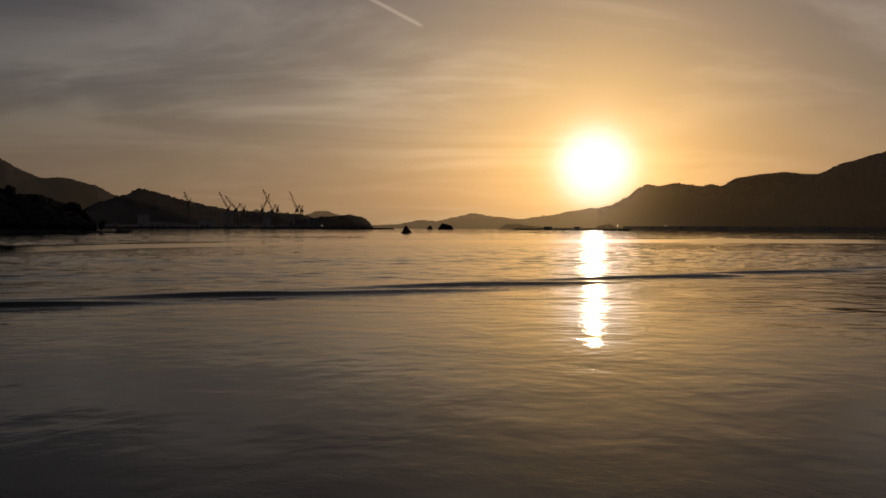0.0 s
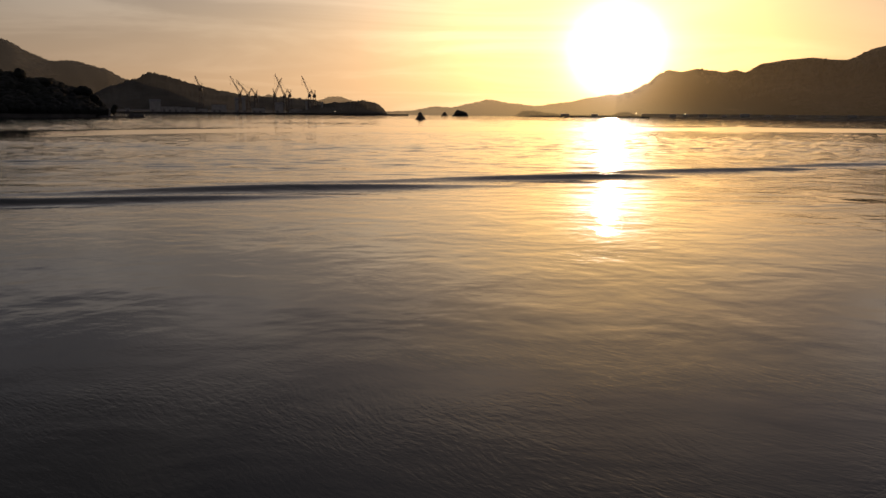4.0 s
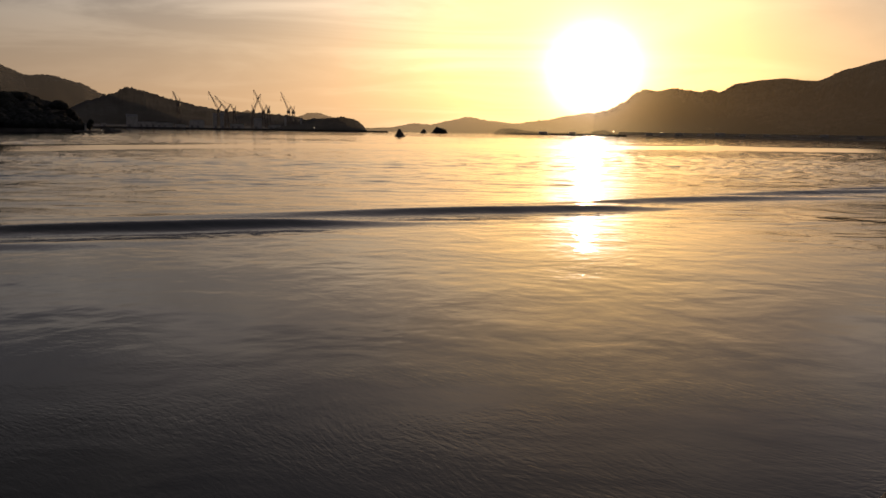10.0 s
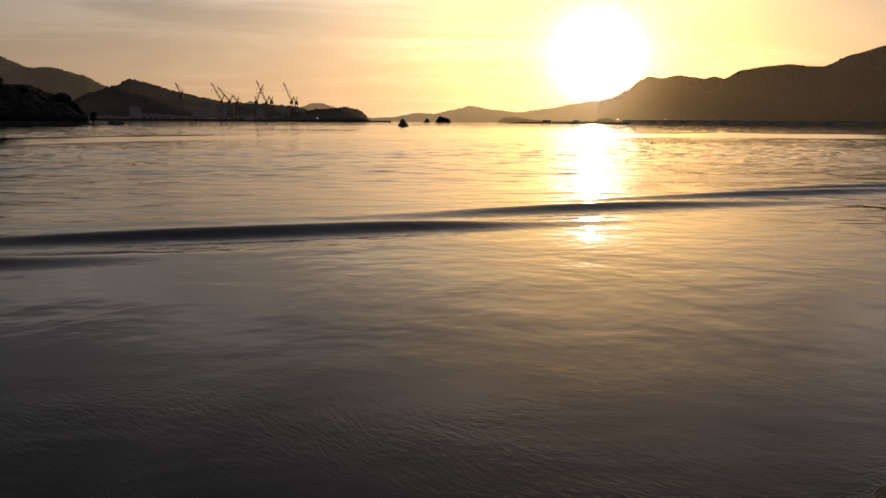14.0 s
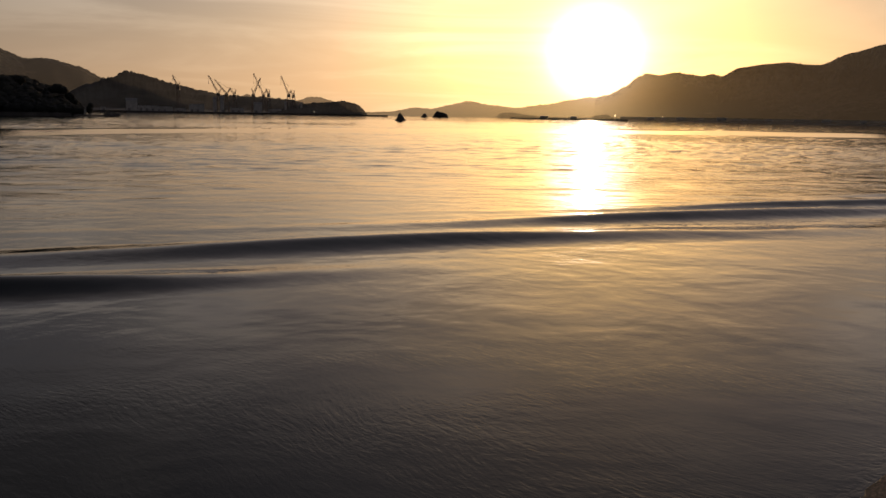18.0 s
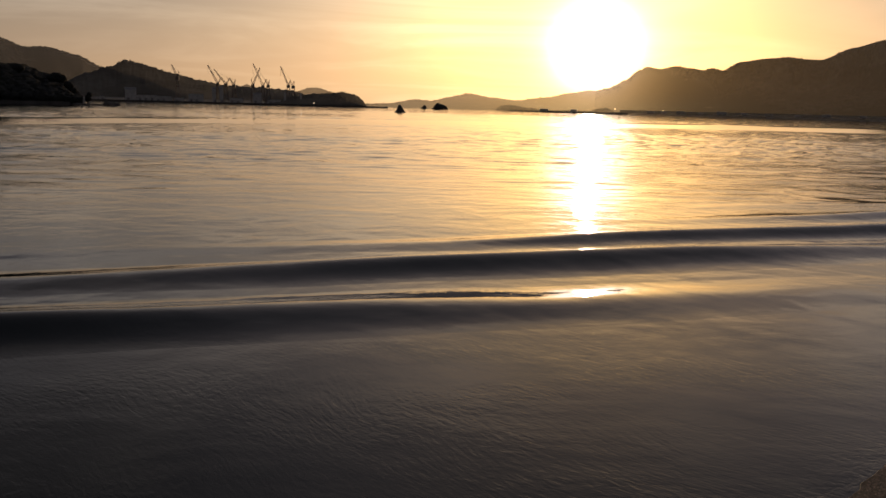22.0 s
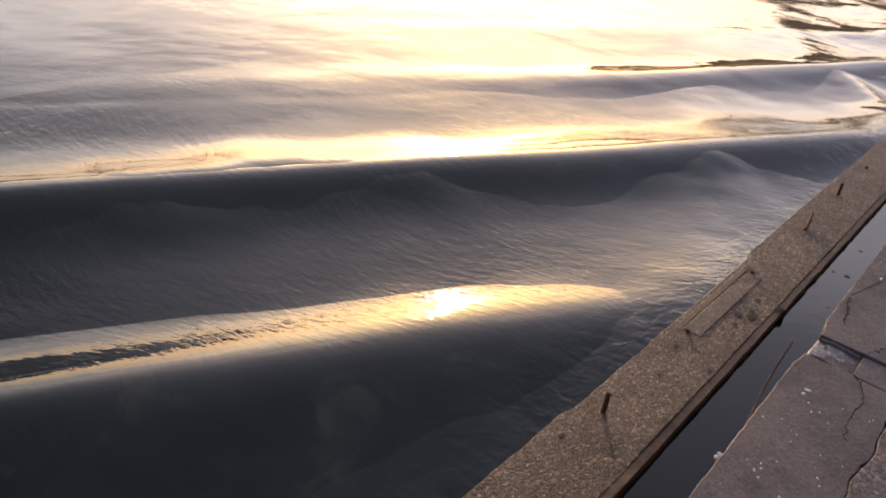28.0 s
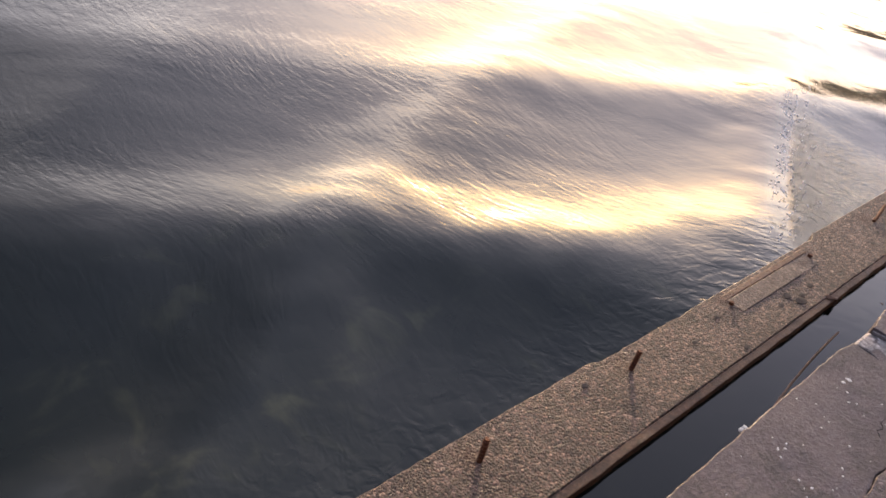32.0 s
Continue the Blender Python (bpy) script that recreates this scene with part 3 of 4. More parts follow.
shrub = new("tree")
shrub.location = polar(-23.45, 302, 0.3)
part("crown", bm, FOREST_NEAR, shrub)
bm = bmesh.new()
rod(bm, (0, 0, -0.3), (0, 0, 2), 0.15, 0.1)
part("trunk", bm, ROCK, shrub)
tagged(shrub, "small dark tree beside the hut", "tree")


# ---- shipyard ----
def lattice(bm, a, b, w, n=9, t=0.25):
    """Four chords and cross braces from a to b."""
    a, b = Vector(a), Vector(b)
    d = (b - a).normalized()
    s = d.cross(Vector((0, 1, 0.01))).normalized()
    q = d.cross(s)
    corner = lambda f, i, j: a.lerp(b, f) + (s * i + q * j) * w * 0.5 * (1 - 0.6 * f)
    for i, j in ((-1, -1), (1, -1), (1, 1), (-1, 1)):
        rod(bm, corner(0, i, j), corner(1, i, j), t, t * 0.7, 5)
    for k in range(n):
        f0, f1 = k / n, (k + 1) / n
        for j in (-1, 1):
            u = 1 if k % 2 else -1
            rod(bm, corner(f0, -u, j), corner(f1, u, j), t * 0.55, None, 4)


def crane(label, az, foot_el, tip_az, tip_el, d=1330):
    foot = Vector((0, 0, EYE_Z + d * math.tan(radians(foot_el))))
    tip = polar(tip_az, d, EYE_Z + d * math.tan(radians(tip_el))) - polar(az, d)
    c = new("harbour_crane")
    c.location = polar(az, d)
    bm = bmesh.new()
    for x in (-3.5, 3.5):
        for y in (-3.5, 3.5):
            rod(bm, (x, y, 0.5), (x * 0.55, y * 0.55, foot.z - 4), 0.42, 0.34, 6)
    for z in (0.35, 0.7):
        h = foot.z * z
        for x in (-1, 1):
            rod(bm, (x * 2.9, -2.9, h - 4), (x * 2.5, 2.5, h), 0.25, None, 5)
            rod(bm, (-2.9, x * 2.9, h), (2.5, x * 2.5, h - 4), 0.25, None, 5)
    part("tower", bm, STEEL, c)
    bm = bmesh.new()
    box(bm, (5.5, 5, 4.5), (foot.x, foot.y, foot.z - 2), None, 0.3)
    part("machine_house", bm, STEEL, c)
    bm = bmesh.new()
    lattice(bm, foot, tip, 2.6)
    part("jib", bm, STEEL, c)
    back = foot + Vector((-(tip.x) * 0.28, 2.5, 8.5))
    bm = bmesh.new()
    lattice(bm, foot + Vector((0, 1, 0)), back, 2.0, 4, 0.22)
    part("mast", bm, STEEL, c)
    bm = bmesh.new()
    rod(bm, back, tip, 0.14, None, 4)
    rod(bm, back, foot + Vector((-tip.x * 0.35 / max(1, abs(tip.x)) * 4, 2, -1)), 0.16, None, 4)
    part("stay_cable", bm, STEEL, c)
    bm = bmesh.new()
    rod(bm, tip, tip + Vector((0, 0, -(tip.z - foot.z) * 0.45)), 0.12, None, 4)
    box(bm, (0.8, 0.8, 1.2), tip + Vector((0, 0, -(tip.z - foot.z) * 0.45)))
    part("hook_line", bm, STEEL, c)
    return tagged(c, label, "crane", group="shipyard cranes")


for lab, az, fe, ta, te in (
    ("slender luffing crane standing behind the wooded ridge", -17.62, 1.72, -17.97, 2.57),
    ("tall luffing harbour crane with a raised lattice jib", -14.87, 1.36, -15.53, 2.63),
    ("harbour crane with its jib crossing a neighbour's", -14.3, 1.34, -15.1, 2.35),
    ("short harbour crane with a low jib", -13.75, 1.3, -14.08, 1.8),
    ("tall luffing harbour crane with a raised lattice jib", -11.68, 1.3, -12.36, 2.86),
    ("harbour crane with its jib crossing a neighbour's", -12.4, 1.36, -11.87, 2.56),
    ("low harbour crane with a bulky machine house", -11.3, 1.35, -11.5, 1.78),
    ("lone luffing harbour crane with a steep jib", -9.85, 1.38, -10.4, 2.74),
    ("low harbour crane with a bulky machine house", -9.5, 1.34, -9.72, 1.68),
):
    crane(lab, az, fe, ta, te)


def shed(label, az, d, w, h, dep, gable=True, cat="building"):
    s_ = new("shed")
    s_.location = polar(az, d, 2.0)
    s_.rotation_euler[2] = radians(-az)
    bm = bmesh.new()
    box(bm, (w, dep, h), (0, 0, h / 2), None, 0.1)
    part("wall", bm, WALLS, s_)
    bm = bmesh.new()
    if gable:
        rise = h * 0.22
        vs = [bm.verts.new(p) for p in ((-w / 2 - 0.4, -dep / 2 - 0.4, h), (w / 2 + 0.4, -dep / 2 - 0.4, h), (w / 2 + 0.4, dep / 2, h), (-w / 2 - 0.4, dep / 2, h), (-w / 2 - 0.4, 0, h + rise), (w / 2 + 0.4, 0, h + rise))]
        for f in ((0, 1, 5, 4), (2, 3, 4, 5), (0, 4, 3), (1, 2, 5), (0, 3, 2, 1)):
            bm.faces.new([vs[i] for i in f])
    else:
        box(bm, (w + 0.6, dep + 0.6, 0.5), (0, 0, h + 0.25))
    part("roof", bm, ROOF, s_)
    for k in range(max(1, int(w // 9))):
        bm = bmesh.new()
        box(bm, (3.6, 0.3, min(4.5, h * 0.5)), (-w / 2 + 4.5 + 9 * k, -dep / 2 - 0.12, min(4.5, h * 0.5) / 2))
        part("door", bm, ROOF, s_)
    return tagged(s_, label, cat)


for lab, az, w, h, flat in (
    ("tall pale shipyard hall on the quay", -20.75, 17, 17, False), ("long low pale shipyard shed", -19.7, 30, 9, True), ("low white shed at the quay", -17.55, 16, 6, True),
    ("grey shipyard shed under the ridge", -18.6, 26, 8, True), ("grey shipyard hall beneath the cranes", -16.4, 24, 13, True), ("tall pale shipyard block between the cranes", -15.15, 6, 21, False),
    ("tall pale shipyard block between the cranes", -14.65, 6, 22, False), ("pale shed beneath the cranes", -13.6, 22, 8, True), ("pale cubic shipyard building", -12.1, 14, 15, False),
    ("narrow pale shipyard tower", -10.1, 3.5, 17, False), ("narrow pale shipyard tower", -8.95, 3, 16, False), ("low grey shed at the quay's end", -10.9, 22, 7, True), ("small white hut far along the shore", -22.6, 7, 6, True)):
    shed(lab, az, 1320, w, h, 14, not flat)
for az, d, w, h in ((17.2, 1245, 14, 6), (18.1, 1240, 10, 5), (19.3, 1235, 16, 7), (20.7, 1230, 9, 5), (22.1, 1225, 18, 8), (23.6, 1215, 10, 6), (25.2, 1205, 12, 6), (27.0, 1190, 9, 5), (28.8, 1170, 14, 7), (31.0, 1150, 10, 6), (33.5, 1130, 12, 6), (36.2, 1100, 10, 6), (11.6, 1160, 12, 5), (9.4, 1160, 16, 5)):
    shed("small house on the shore below the mountain", az, d + 40, w * 0.8, h * 0.6, 8, True, "house")

LIT, g = material("lamp_glow")
em = g.n("ShaderNodeEmission", {"Color": (1.0, 0.74, 0.42), "Strength": 2.5})
g.n("ShaderNodeOutputMaterial", {"Surface": em.outputs[0]})
for lab, az, d, r, h in (("bright harbour lamp on a short mast at the quay", -7.99, 1240, 0.65, 5), ("small shore lamp on a post", 14.62, 1130, 0.6, 7), ("small shore lamp on a post", 18.05, 1222, 0.5, 7)):
    lamp_post = new("harbour_lamp")
    lamp_post.location = polar(az, d, 0.0)
    bm = bmesh.new()
    rod(bm, (0, 0, 0), (0, 0, h), 0.25, 0.15, 6)
    part("post", bm, STEEL, lamp_post)
    bm = bmesh.new()
    bmesh.ops.create_icosphere(bm, subdivisions=2, radius=r, matrix=Matrix.Translation((0, 0, h + r * 0.6)))
    part("globe", bm, LIT, lamp_post, "glowing warm lamp")
    tagged(lamp_post, lab, "lamp")

# pontoon moored off the quay
PONTOON_SIDE = plain("rust_red_paint", (0.14, 0.045, 0.025), (0.21, 0.075, 0.04), 2.0, 0.7, 0.01)
pon = new("pontoon")
pon.location = polar(42.95, 58, SEA_Z)
pon.rotation_euler[2] = radians(-46)
bm = bmesh.new()
box(bm, (9, 3, 0.6), (4.5, 0, 0.1), None, 0.05)
part("hull", bm, PONTOON_SIDE, pon)
bm = bmesh.new()
box(bm, (9.1, 3.1, 0.07), (4.5, 0, 0.43), None, 0.02)
part("deck", bm, ROOF, pon)
for x in (0.5, 2.6, 4.7):
    bm = bmesh.new()
    rod(bm, (x, -1.2, 0.44), (x, -1.2, 0.64), 0.08, 0.10)
    part("bollard", bm, STEEL, pon)
tagged(pon, "rust-red floating pontoon moored on the water", "pontoon")

# ---- quay ----
KERB_O = Vector((0.105, 1.92, 0))
U, N = Vector((0.7844, 0.6202, 0)), Vector((0.6202, -0.7844, 0))
KERB_Z, SLAB_Z, EDGE = 0.15, 0.867, 0.62


def quay(a, b, z=0.0):
    return KERB_O + U * a + N * b + Vector((0, 0, z))


def block(name, a0, a1, b0, b1, top, depth, mat, na, nb, front=None, parent=None, rough=0.004, seed=0.0, back=None, e=0.006):
    """A worn concrete block in kerb axes, its arrises rounded and chipped; front(a) shifts its edge b0."""
    as_ = [a0, a0] + steps(a0 + e, a1 - e, na) + [a1, a1]
    bs = [b0, b0] + steps(b0 + e, b1 - e, nb) + [b1, b1]
    verts = []
    for j, b in enumerate(bs):
        for i, a in enumerate(as_):
            z = top + rough * noise.fractal(Vector((a * 3, b * 3, seed)), 0.9, 2.0, 4)
            if i in (1, len(as_) - 2) or j in (1, len(bs) - 2):
                z -= e * (0.7 + 0.5 * noise.noise(Vector((a * 14, b * 14, seed))))
            if i in (0, len(as_) - 1) or j in (0, len(bs) - 1):
                z = top - depth
            bb = b
            if front and j < 6:
                bb += front(a) * (1 - max(0, j - 2) / 4)
            if back and j > len(bs) - 7:
                bb += back(a) * (1 - max(0, len(bs) - 3 - j) / 4)
            verts.append(tuple(quay(a, bb, z)))
    w = len(as_)
    faces = [(j * w + i, (j + 1) * w + i, (j + 1) * w + i + 1, j * w + i + 1) for j in range(len(bs) - 1) for i in range(w - 1)]
    me = bpy.data.meshes.new(name)
    me.from_pydata(verts, [], faces)
    me.materials.append(mat)
    ob = new(name, me)
    ob.parent = parent
    return ob


def kerb_front(a):
    step_ = -0.022 * min(1, max(0, (a - 2.86) / 0.06)) - 0.016 * min(1, max(0, (1.06 - a) / 0.05))
    return step_ + 0.004 * noise.noise(Vector((a * 16, 1, 0))) + 0.010 * max(0.0, noise.noise(Vector((a * 6, 5, 0))) - 0.25)


def kerb_back(a):
    return 0.003 * noise.noise(Vector((a * 5, 8, 0)))


kerb = block("kerb", -7, 15, 0.0, 0.285, KERB_Z, 1.2, KERB, 1100, 14, kerb_front, None, 0.0035, 1.0, kerb_back, 0.004)
tagged(kerb, "weathered concrete kerb beam with exposed pebbles at the water", "kerb", kind="structure")
block("kerb_edging", -7, 15, 0.284, 0.316, KERB_Z - 0.005, 0.075, KERB_SIDE, 500, 2, None, kerb, 0.003, 2.0, lambda a: 0.004 * noise.noise(Vector((a * 7, 2, 0))) + 0.005 * max(0.0, noise.noise(Vector((a * 19, 3, 0)))), 0.003)
foot = block("kerb_footing", -7, 15, 0.287, 0.30, KERB_Z - 0.075, 1.0, KERB_SIDE, 300, 2, None, kerb, 0.003, 2.5, None, 0.003)

def seam(a):
    """The ragged line where the coping meets the pavement."""
    return 0.016 * noise.noise(Vector((a * 3.1, 4, 0))) + 0.012 * noise.fractal(Vector((a * 9, 4, 0)), 0.6, 2.0, 6)


pave = block("quay_pavement", -8, 16, 0.8545, 6.0, SLAB_Z + 0.004, 1.5, SLAB_NEW, 500, 30, lambda a: seam(a), None, 0.004, 3.0, None, 0.0015)
tagged(pave, "rough grey concrete quay pavement", "pavement", kind="structure")
core = block("quay_wall", -8, 16, EDGE + 0.03, 1.2, SLAB_Z - 0.012, 1.5, SLAB, 60, 4, None, None, 0.004, 4.0)
tagged(core, "rough concrete quay wall under the coping", "wall", kind="structure")


def coping_front(a):
    return 0.0028 * noise.fractal(Vector((a * 22, 7, 0)), 0.6, 2.0, 5) + 0.010 * max(0, 1 - abs(a - 0.89) / 0.06) + 0.014 * max(0, 1 - abs(a - 1.04) / 0.07)


def coping_back(a):
    return seam(a) + 0.0035


coping = new("quay_coping")
tagged(coping, "cracked dark grey concrete coping along the quay edge", "coping", kind="structure")
for a0, a1, b0, sd, dz in ((-7.5, -1.62, EDGE, 1, 0.0), (-1.61, 0.90, EDGE, 2, 0.0), (0.905, 1.02, EDGE + 0.125, 3, -0.003), (1.026, 2.365, EDGE, 4, 0.002), (2.369, 2.90, EDGE, 5, -0.002), (3.10, 5.4, EDGE, 6, 0.001), (5.405, 15, EDGE, 7, 0.0)):
    block("coping_slab", a0, a1, b0, 0.85, SLAB_Z + dz, 0.5, SLAB, max(8, int((a1 - a0) * 55)), 16, coping_front if b0 == EDGE else None, coping, 0.003, sd * 3.1, coping_back, 0.0025)
# broken recesses with pale crumbled fill
block("broken_fill", 0.906, 1.02, EDGE + 0.01, EDGE + 0.124, SLAB_Z - 0.012, 0.3, CRUMBLE, 30, 30, None, coping, 0.016, 8.0)
block("broken_fill", 2.905, 3.095, EDGE + 0.02, 0.85, SLAB_Z - 0.014, 0.3, CRUMBLE, 18, 18, None, coping, 0.03, 9.0)


def bent_rod(bm, pts, r):
    for p, q in zip(pts, pts[1:]):
        rod(bm, p, q, r, None, 8)


for a, b1 in ((0.912, 0.07), (1.016, 0.118)):
    bm = bmesh.new()
    bent_rod(bm, [quay(a, EDGE + 0.018, SLAB_Z - 0.010), quay(a + 0.004, EDGE + 0.05, SLAB_Z - 0.007), quay(a - 0.002, EDGE + b1, SLAB_Z - 0.010)], 0.0062)
    tagged(part("joint_edge", bm, CRUMBLE_DARK, coping), "rounded grey edge of the broken joint")


def crack(points, w, seed):
    """A thin dark opening in the coping: a jagged ribbon with depth."""
    bm = bmesh.new()
    prev = None
    n_ = 26
    for i in range(n_ + 1):
        f = i / n_ * (len(points) - 1)
        k = min(int(f), len(points) - 2)
        a = points[k][0] + (points[k + 1][0] - points[k][0]) * (f - k) + 0.012 * noise.noise(Vector((i * 0.7, seed, 0)))
        b = points[k][1] + (points[k + 1][1] - points[k][1]) * (f - k) + 0.012 * noise.noise(Vector((i * 0.7, seed, 9)))
        ww = w * (0.4 + abs(noise.noise(Vector((i * 0.9, seed, 4)))) * 1.4) * (1 - abs(2 * i / n_ - 1) ** 4)
        dirv = Vector((points[-1][0] - points[0][0], points[-1][1] - points[0][1], 0)).normalized()
        side = Vector((-dirv.y, dirv.x, 0)) * ww
        z = SLAB_Z + 0.0055
        ring = [bm.verts.new(quay(a + side.x * s_, b + side.y * s_, z - dz)) for s_, dz in ((-1, 0.0), (-0.3, 0.0015), (0.3, 0.0015), (1, 0.0))]
        if prev:
            for k2 in range(3):
                bm.faces.new((prev[k2], prev[k2 + 1], ring[k2 + 1], ring[k2]))
        prev = ring
    return part("crack", bm, CRACK, coping)


CRACK = plain("crack_and_hole_dark", (0.02, 0.016, 0.016), (0.04, 0.033, 0.032), 30, 0.95, 0.002)
for i, pts in enumerate(([(0.905, 0.745), (0.86, 0.775), (0.80, 0.795), (0.70, 0.785), (0.62, 0.80)], [(1.30, 0.632), (1.22, 0.65), (1.12, 0.665)], [(1.30, 0.632), (1.45, 0.665), (1.64, 0.70), (1.72, 0.77)], [(1.02, 0.745), (1.15, 0.80), (1.2, 0.85)], [(2.37, 0.66), (2.36, 0.75), (2.37, 0.86)], [(2.62, 0.72), (2.5, 0.76), (2.4, 0.81)], [(0.2, 0.84), (0.15, 0.74), (0.05, 0.70)])):
    crack(pts, 0.0021, i * 2.7)

# bird droppings and shell scraps on the coping
WHITE = plain("chalky_white", (0.42, 0.41, 0.39), (0.68, 0.66, 0.63), 90, 0.9, 0.002)


def scrap(a, b, r, seed):
    bm = bmesh.new()
    vs = bmesh.ops.create_icosphere(bm, subdivisions=1 if r < 0.006 else 2, radius=0.78)["verts"]
    for v in vs:
        k = 1 + 0.5 * noise.noise(v.co * 1.5 + Vector((seed, 0, 0)))
        v.co = Vector((v.co.x * r * k * 0.9, v.co.y * r * k * 0.6, v.co.z * 0.0014))
    ob = part("dropping", bm, WHITE)
    ob.location = quay(a, b, SLAB_Z + 0.003)
    ob.rotation_euler[2] = seed
    return tagged(ob, "dried white bird dropping on the coping", "dropping", group="droppings on the coping")


rnd = random.Random(11)
for a, b, r in ((0.738, 0.683, 0.011), (0.715, 0.679, 0.008), (0.69, 0.70, 0.005), (0.66, 0.715, 0.005), (0.252, 0.754, 0.009), (0.27, 0.77, 0.005), (0.369, 0.687, 0.006), (0.385, 0.695, 0.005), (0.40, 0.69, 0.005), (0.355, 0.70, 0.0055), (0.43, 0.80, 0.005), (0.45, 0.79, 0.005), (0.34, 0.775, 0.006), (0.335, 0.75, 0.005), (0.55, 0.64, 0.004), (1.2, 0.76, 0.006)):
    scrap(a, b, r, rnd.uniform(0, 6))
for i in range(46):
    scrap(rnd.uniform(-0.1, 0.75), rnd.uniform(0.64, 0.83), rnd.uniform(0.0018, 0.0042), rnd.uniform(0, 6))
for i in range(14):
    scrap(rnd.uniform(1.05, 3.4), rnd.uniform(0.64, 0.83), rnd.uniform(0.004, 0.009), rnd.uniform(0, 6))
bm = bmesh.new()
for i in range(4):
    lump(bm, (0.007 * i, 0.004 * math.sin(i * 2), 0.004 * (i % 2)), 0.006, 0.7, i * 2.1)
rag = tagged(part("paper_scrap", bm, WHITE), "crumpled white scrap caught on the coping edge", "litter")
rag.location = quay(0.362, EDGE - 0.006, SLAB_Z - 0.012)

# mortar patch with its rusty groove on the kerb
patch = block("mortar_patch", 1.89, 2.66, 0.052, 0.135, KERB_Z + 0.0035, 0.03, PATCH, 60, 8, lambda a: 0.003 * noise.noise(Vector((a * 8, 3, 0))), kerb, 0.003, 12.0, lambda a: 0.006 * noise.noise(Vector((a * 11, 6, 0))), 0.004)
groove = block("rust_groove", 1.865, 2.685, 0.02, 0.05, KERB_Z + 0.004, 0.02, KERB_SIDE, 60, 3, None, kerb, 0.003, 13.0, None, 0.003)


# steel stubs and the stains at their feet
def stub(label, a, b, h, lean=(0.0, 0.0), r=0.0095):
    bm = bmesh.new()
    base, top = quay(a, b, KERB_Z - 0.03), quay(a + lean[0], b + lean[1], KERB_Z + h)
    vs = rod(bm, base, top, r, r * 0.92, 10)
    for k in range(1, 6):
        p = base.lerp(top, 0.3 + 0.12 * k)
        rod(bm, p, p + (top - base).normalized() * 0.004, r * 1.14, None, 10)
    return tagged(part("steel_stub", bm, RUST), label, "steel bar", group="steel stubs on the kerb")


for a, b, h, ln in ((0.353, 0.083, 0.09, (0.012, -0.01)), (1.125, 0.088, 0.085, (0.014, -0.006)), (1.886, 0.075, 0.014, (0, 0)), (2.671, 0.078, 0.014, (0, 0)), (4.26, 0.075, 0.085, (0.0, 0.0)), (5.03, 0.07, 0.012, (0, 0)), (5.78, 0.09, 0.02, (0.01, 0)), (6.53, 0.105, 0.085, (0.01, 0)), (7.32, 0.105, 0.085, (0, 0.01)), (8.1, 0.09, 0.07, (0, 0)), (-0.42, 0.085, 0.085, (0.01, 0)), (-1.2, 0.085, 0.05, (0, 0))):
    stub("short rusted steel bar standing in the kerb" if h > 0.03 else "rusted stump of a cut steel bar in the kerb", a, b, h, ln)
bm = bmesh.new()
bent_rod(bm, [quay(3.47, 0.10, KERB_Z + 0.004), quay(3.50, 0.097, KERB_Z + 0.012), quay(3.70, 0.066, KERB_Z + 0.028)], 0.0095)
tagged(part("steel_bar", bm, RUST), "rusted steel bar bent flat over the kerb", "steel bar", group="steel stubs on the kerb")
# knocked-out holes in the kerb top, flat discs with their shade painted dark
for a, b, r in ((2.217, 0.18, 0.018), (2.249, 0.233, 0.022), (2.30, 0.215, 0.014), (2.12, 0.20, 0.012), (1.693, 0.262, 0.011), (1.74, 0.09, 0.01), (2.42, 0.2, 0.014), (0.9, 0.05, 0.01), (1.5, 0.13, 0.009), (3.2, 0.2, 0.01)):
    bm = bmesh.new()
    vs = bmesh.ops.create_icosphere(bm, subdivisions=2, radius=1)["verts"]
    for v in vs:
        k = 1 + 0.4 * noise.noise(v.co * 1.4 + Vector((a * 9, 0, 0)))
        v.co = Vector((v.co.x * r * k * 1.6, v.co.y * r * k, v.co.z * 0.0011))
    ob = part("pit", bm, CRACK, kerb)
    ob.location = quay(a, b, KERB_Z + 0.002)
    ob.rotation_euler[2] = 0.67

gut = sheet("gutter_water", steps(-7, 15, 60), steps(0.295, 0.70, 4), lambda a, b: tuple(quay(a, b, 0.105)), GUTTER)
gut.data.flip_normals()
tagged(gut, "still dark water in the gap behind the kerb", "water", kind="structure")

# dry weed hanging at the kerb, a thin brown rod in the gap and scraps
WEED = plain("dry_weed", (0.09, 0.05, 0.035), (0.19, 0.12, 0.085), 40, 0.9, 0.003)
weed = new("weed_clump")
weed.location = quay(2.44, 0.318, 0.135)
rnd = random.Random(3)
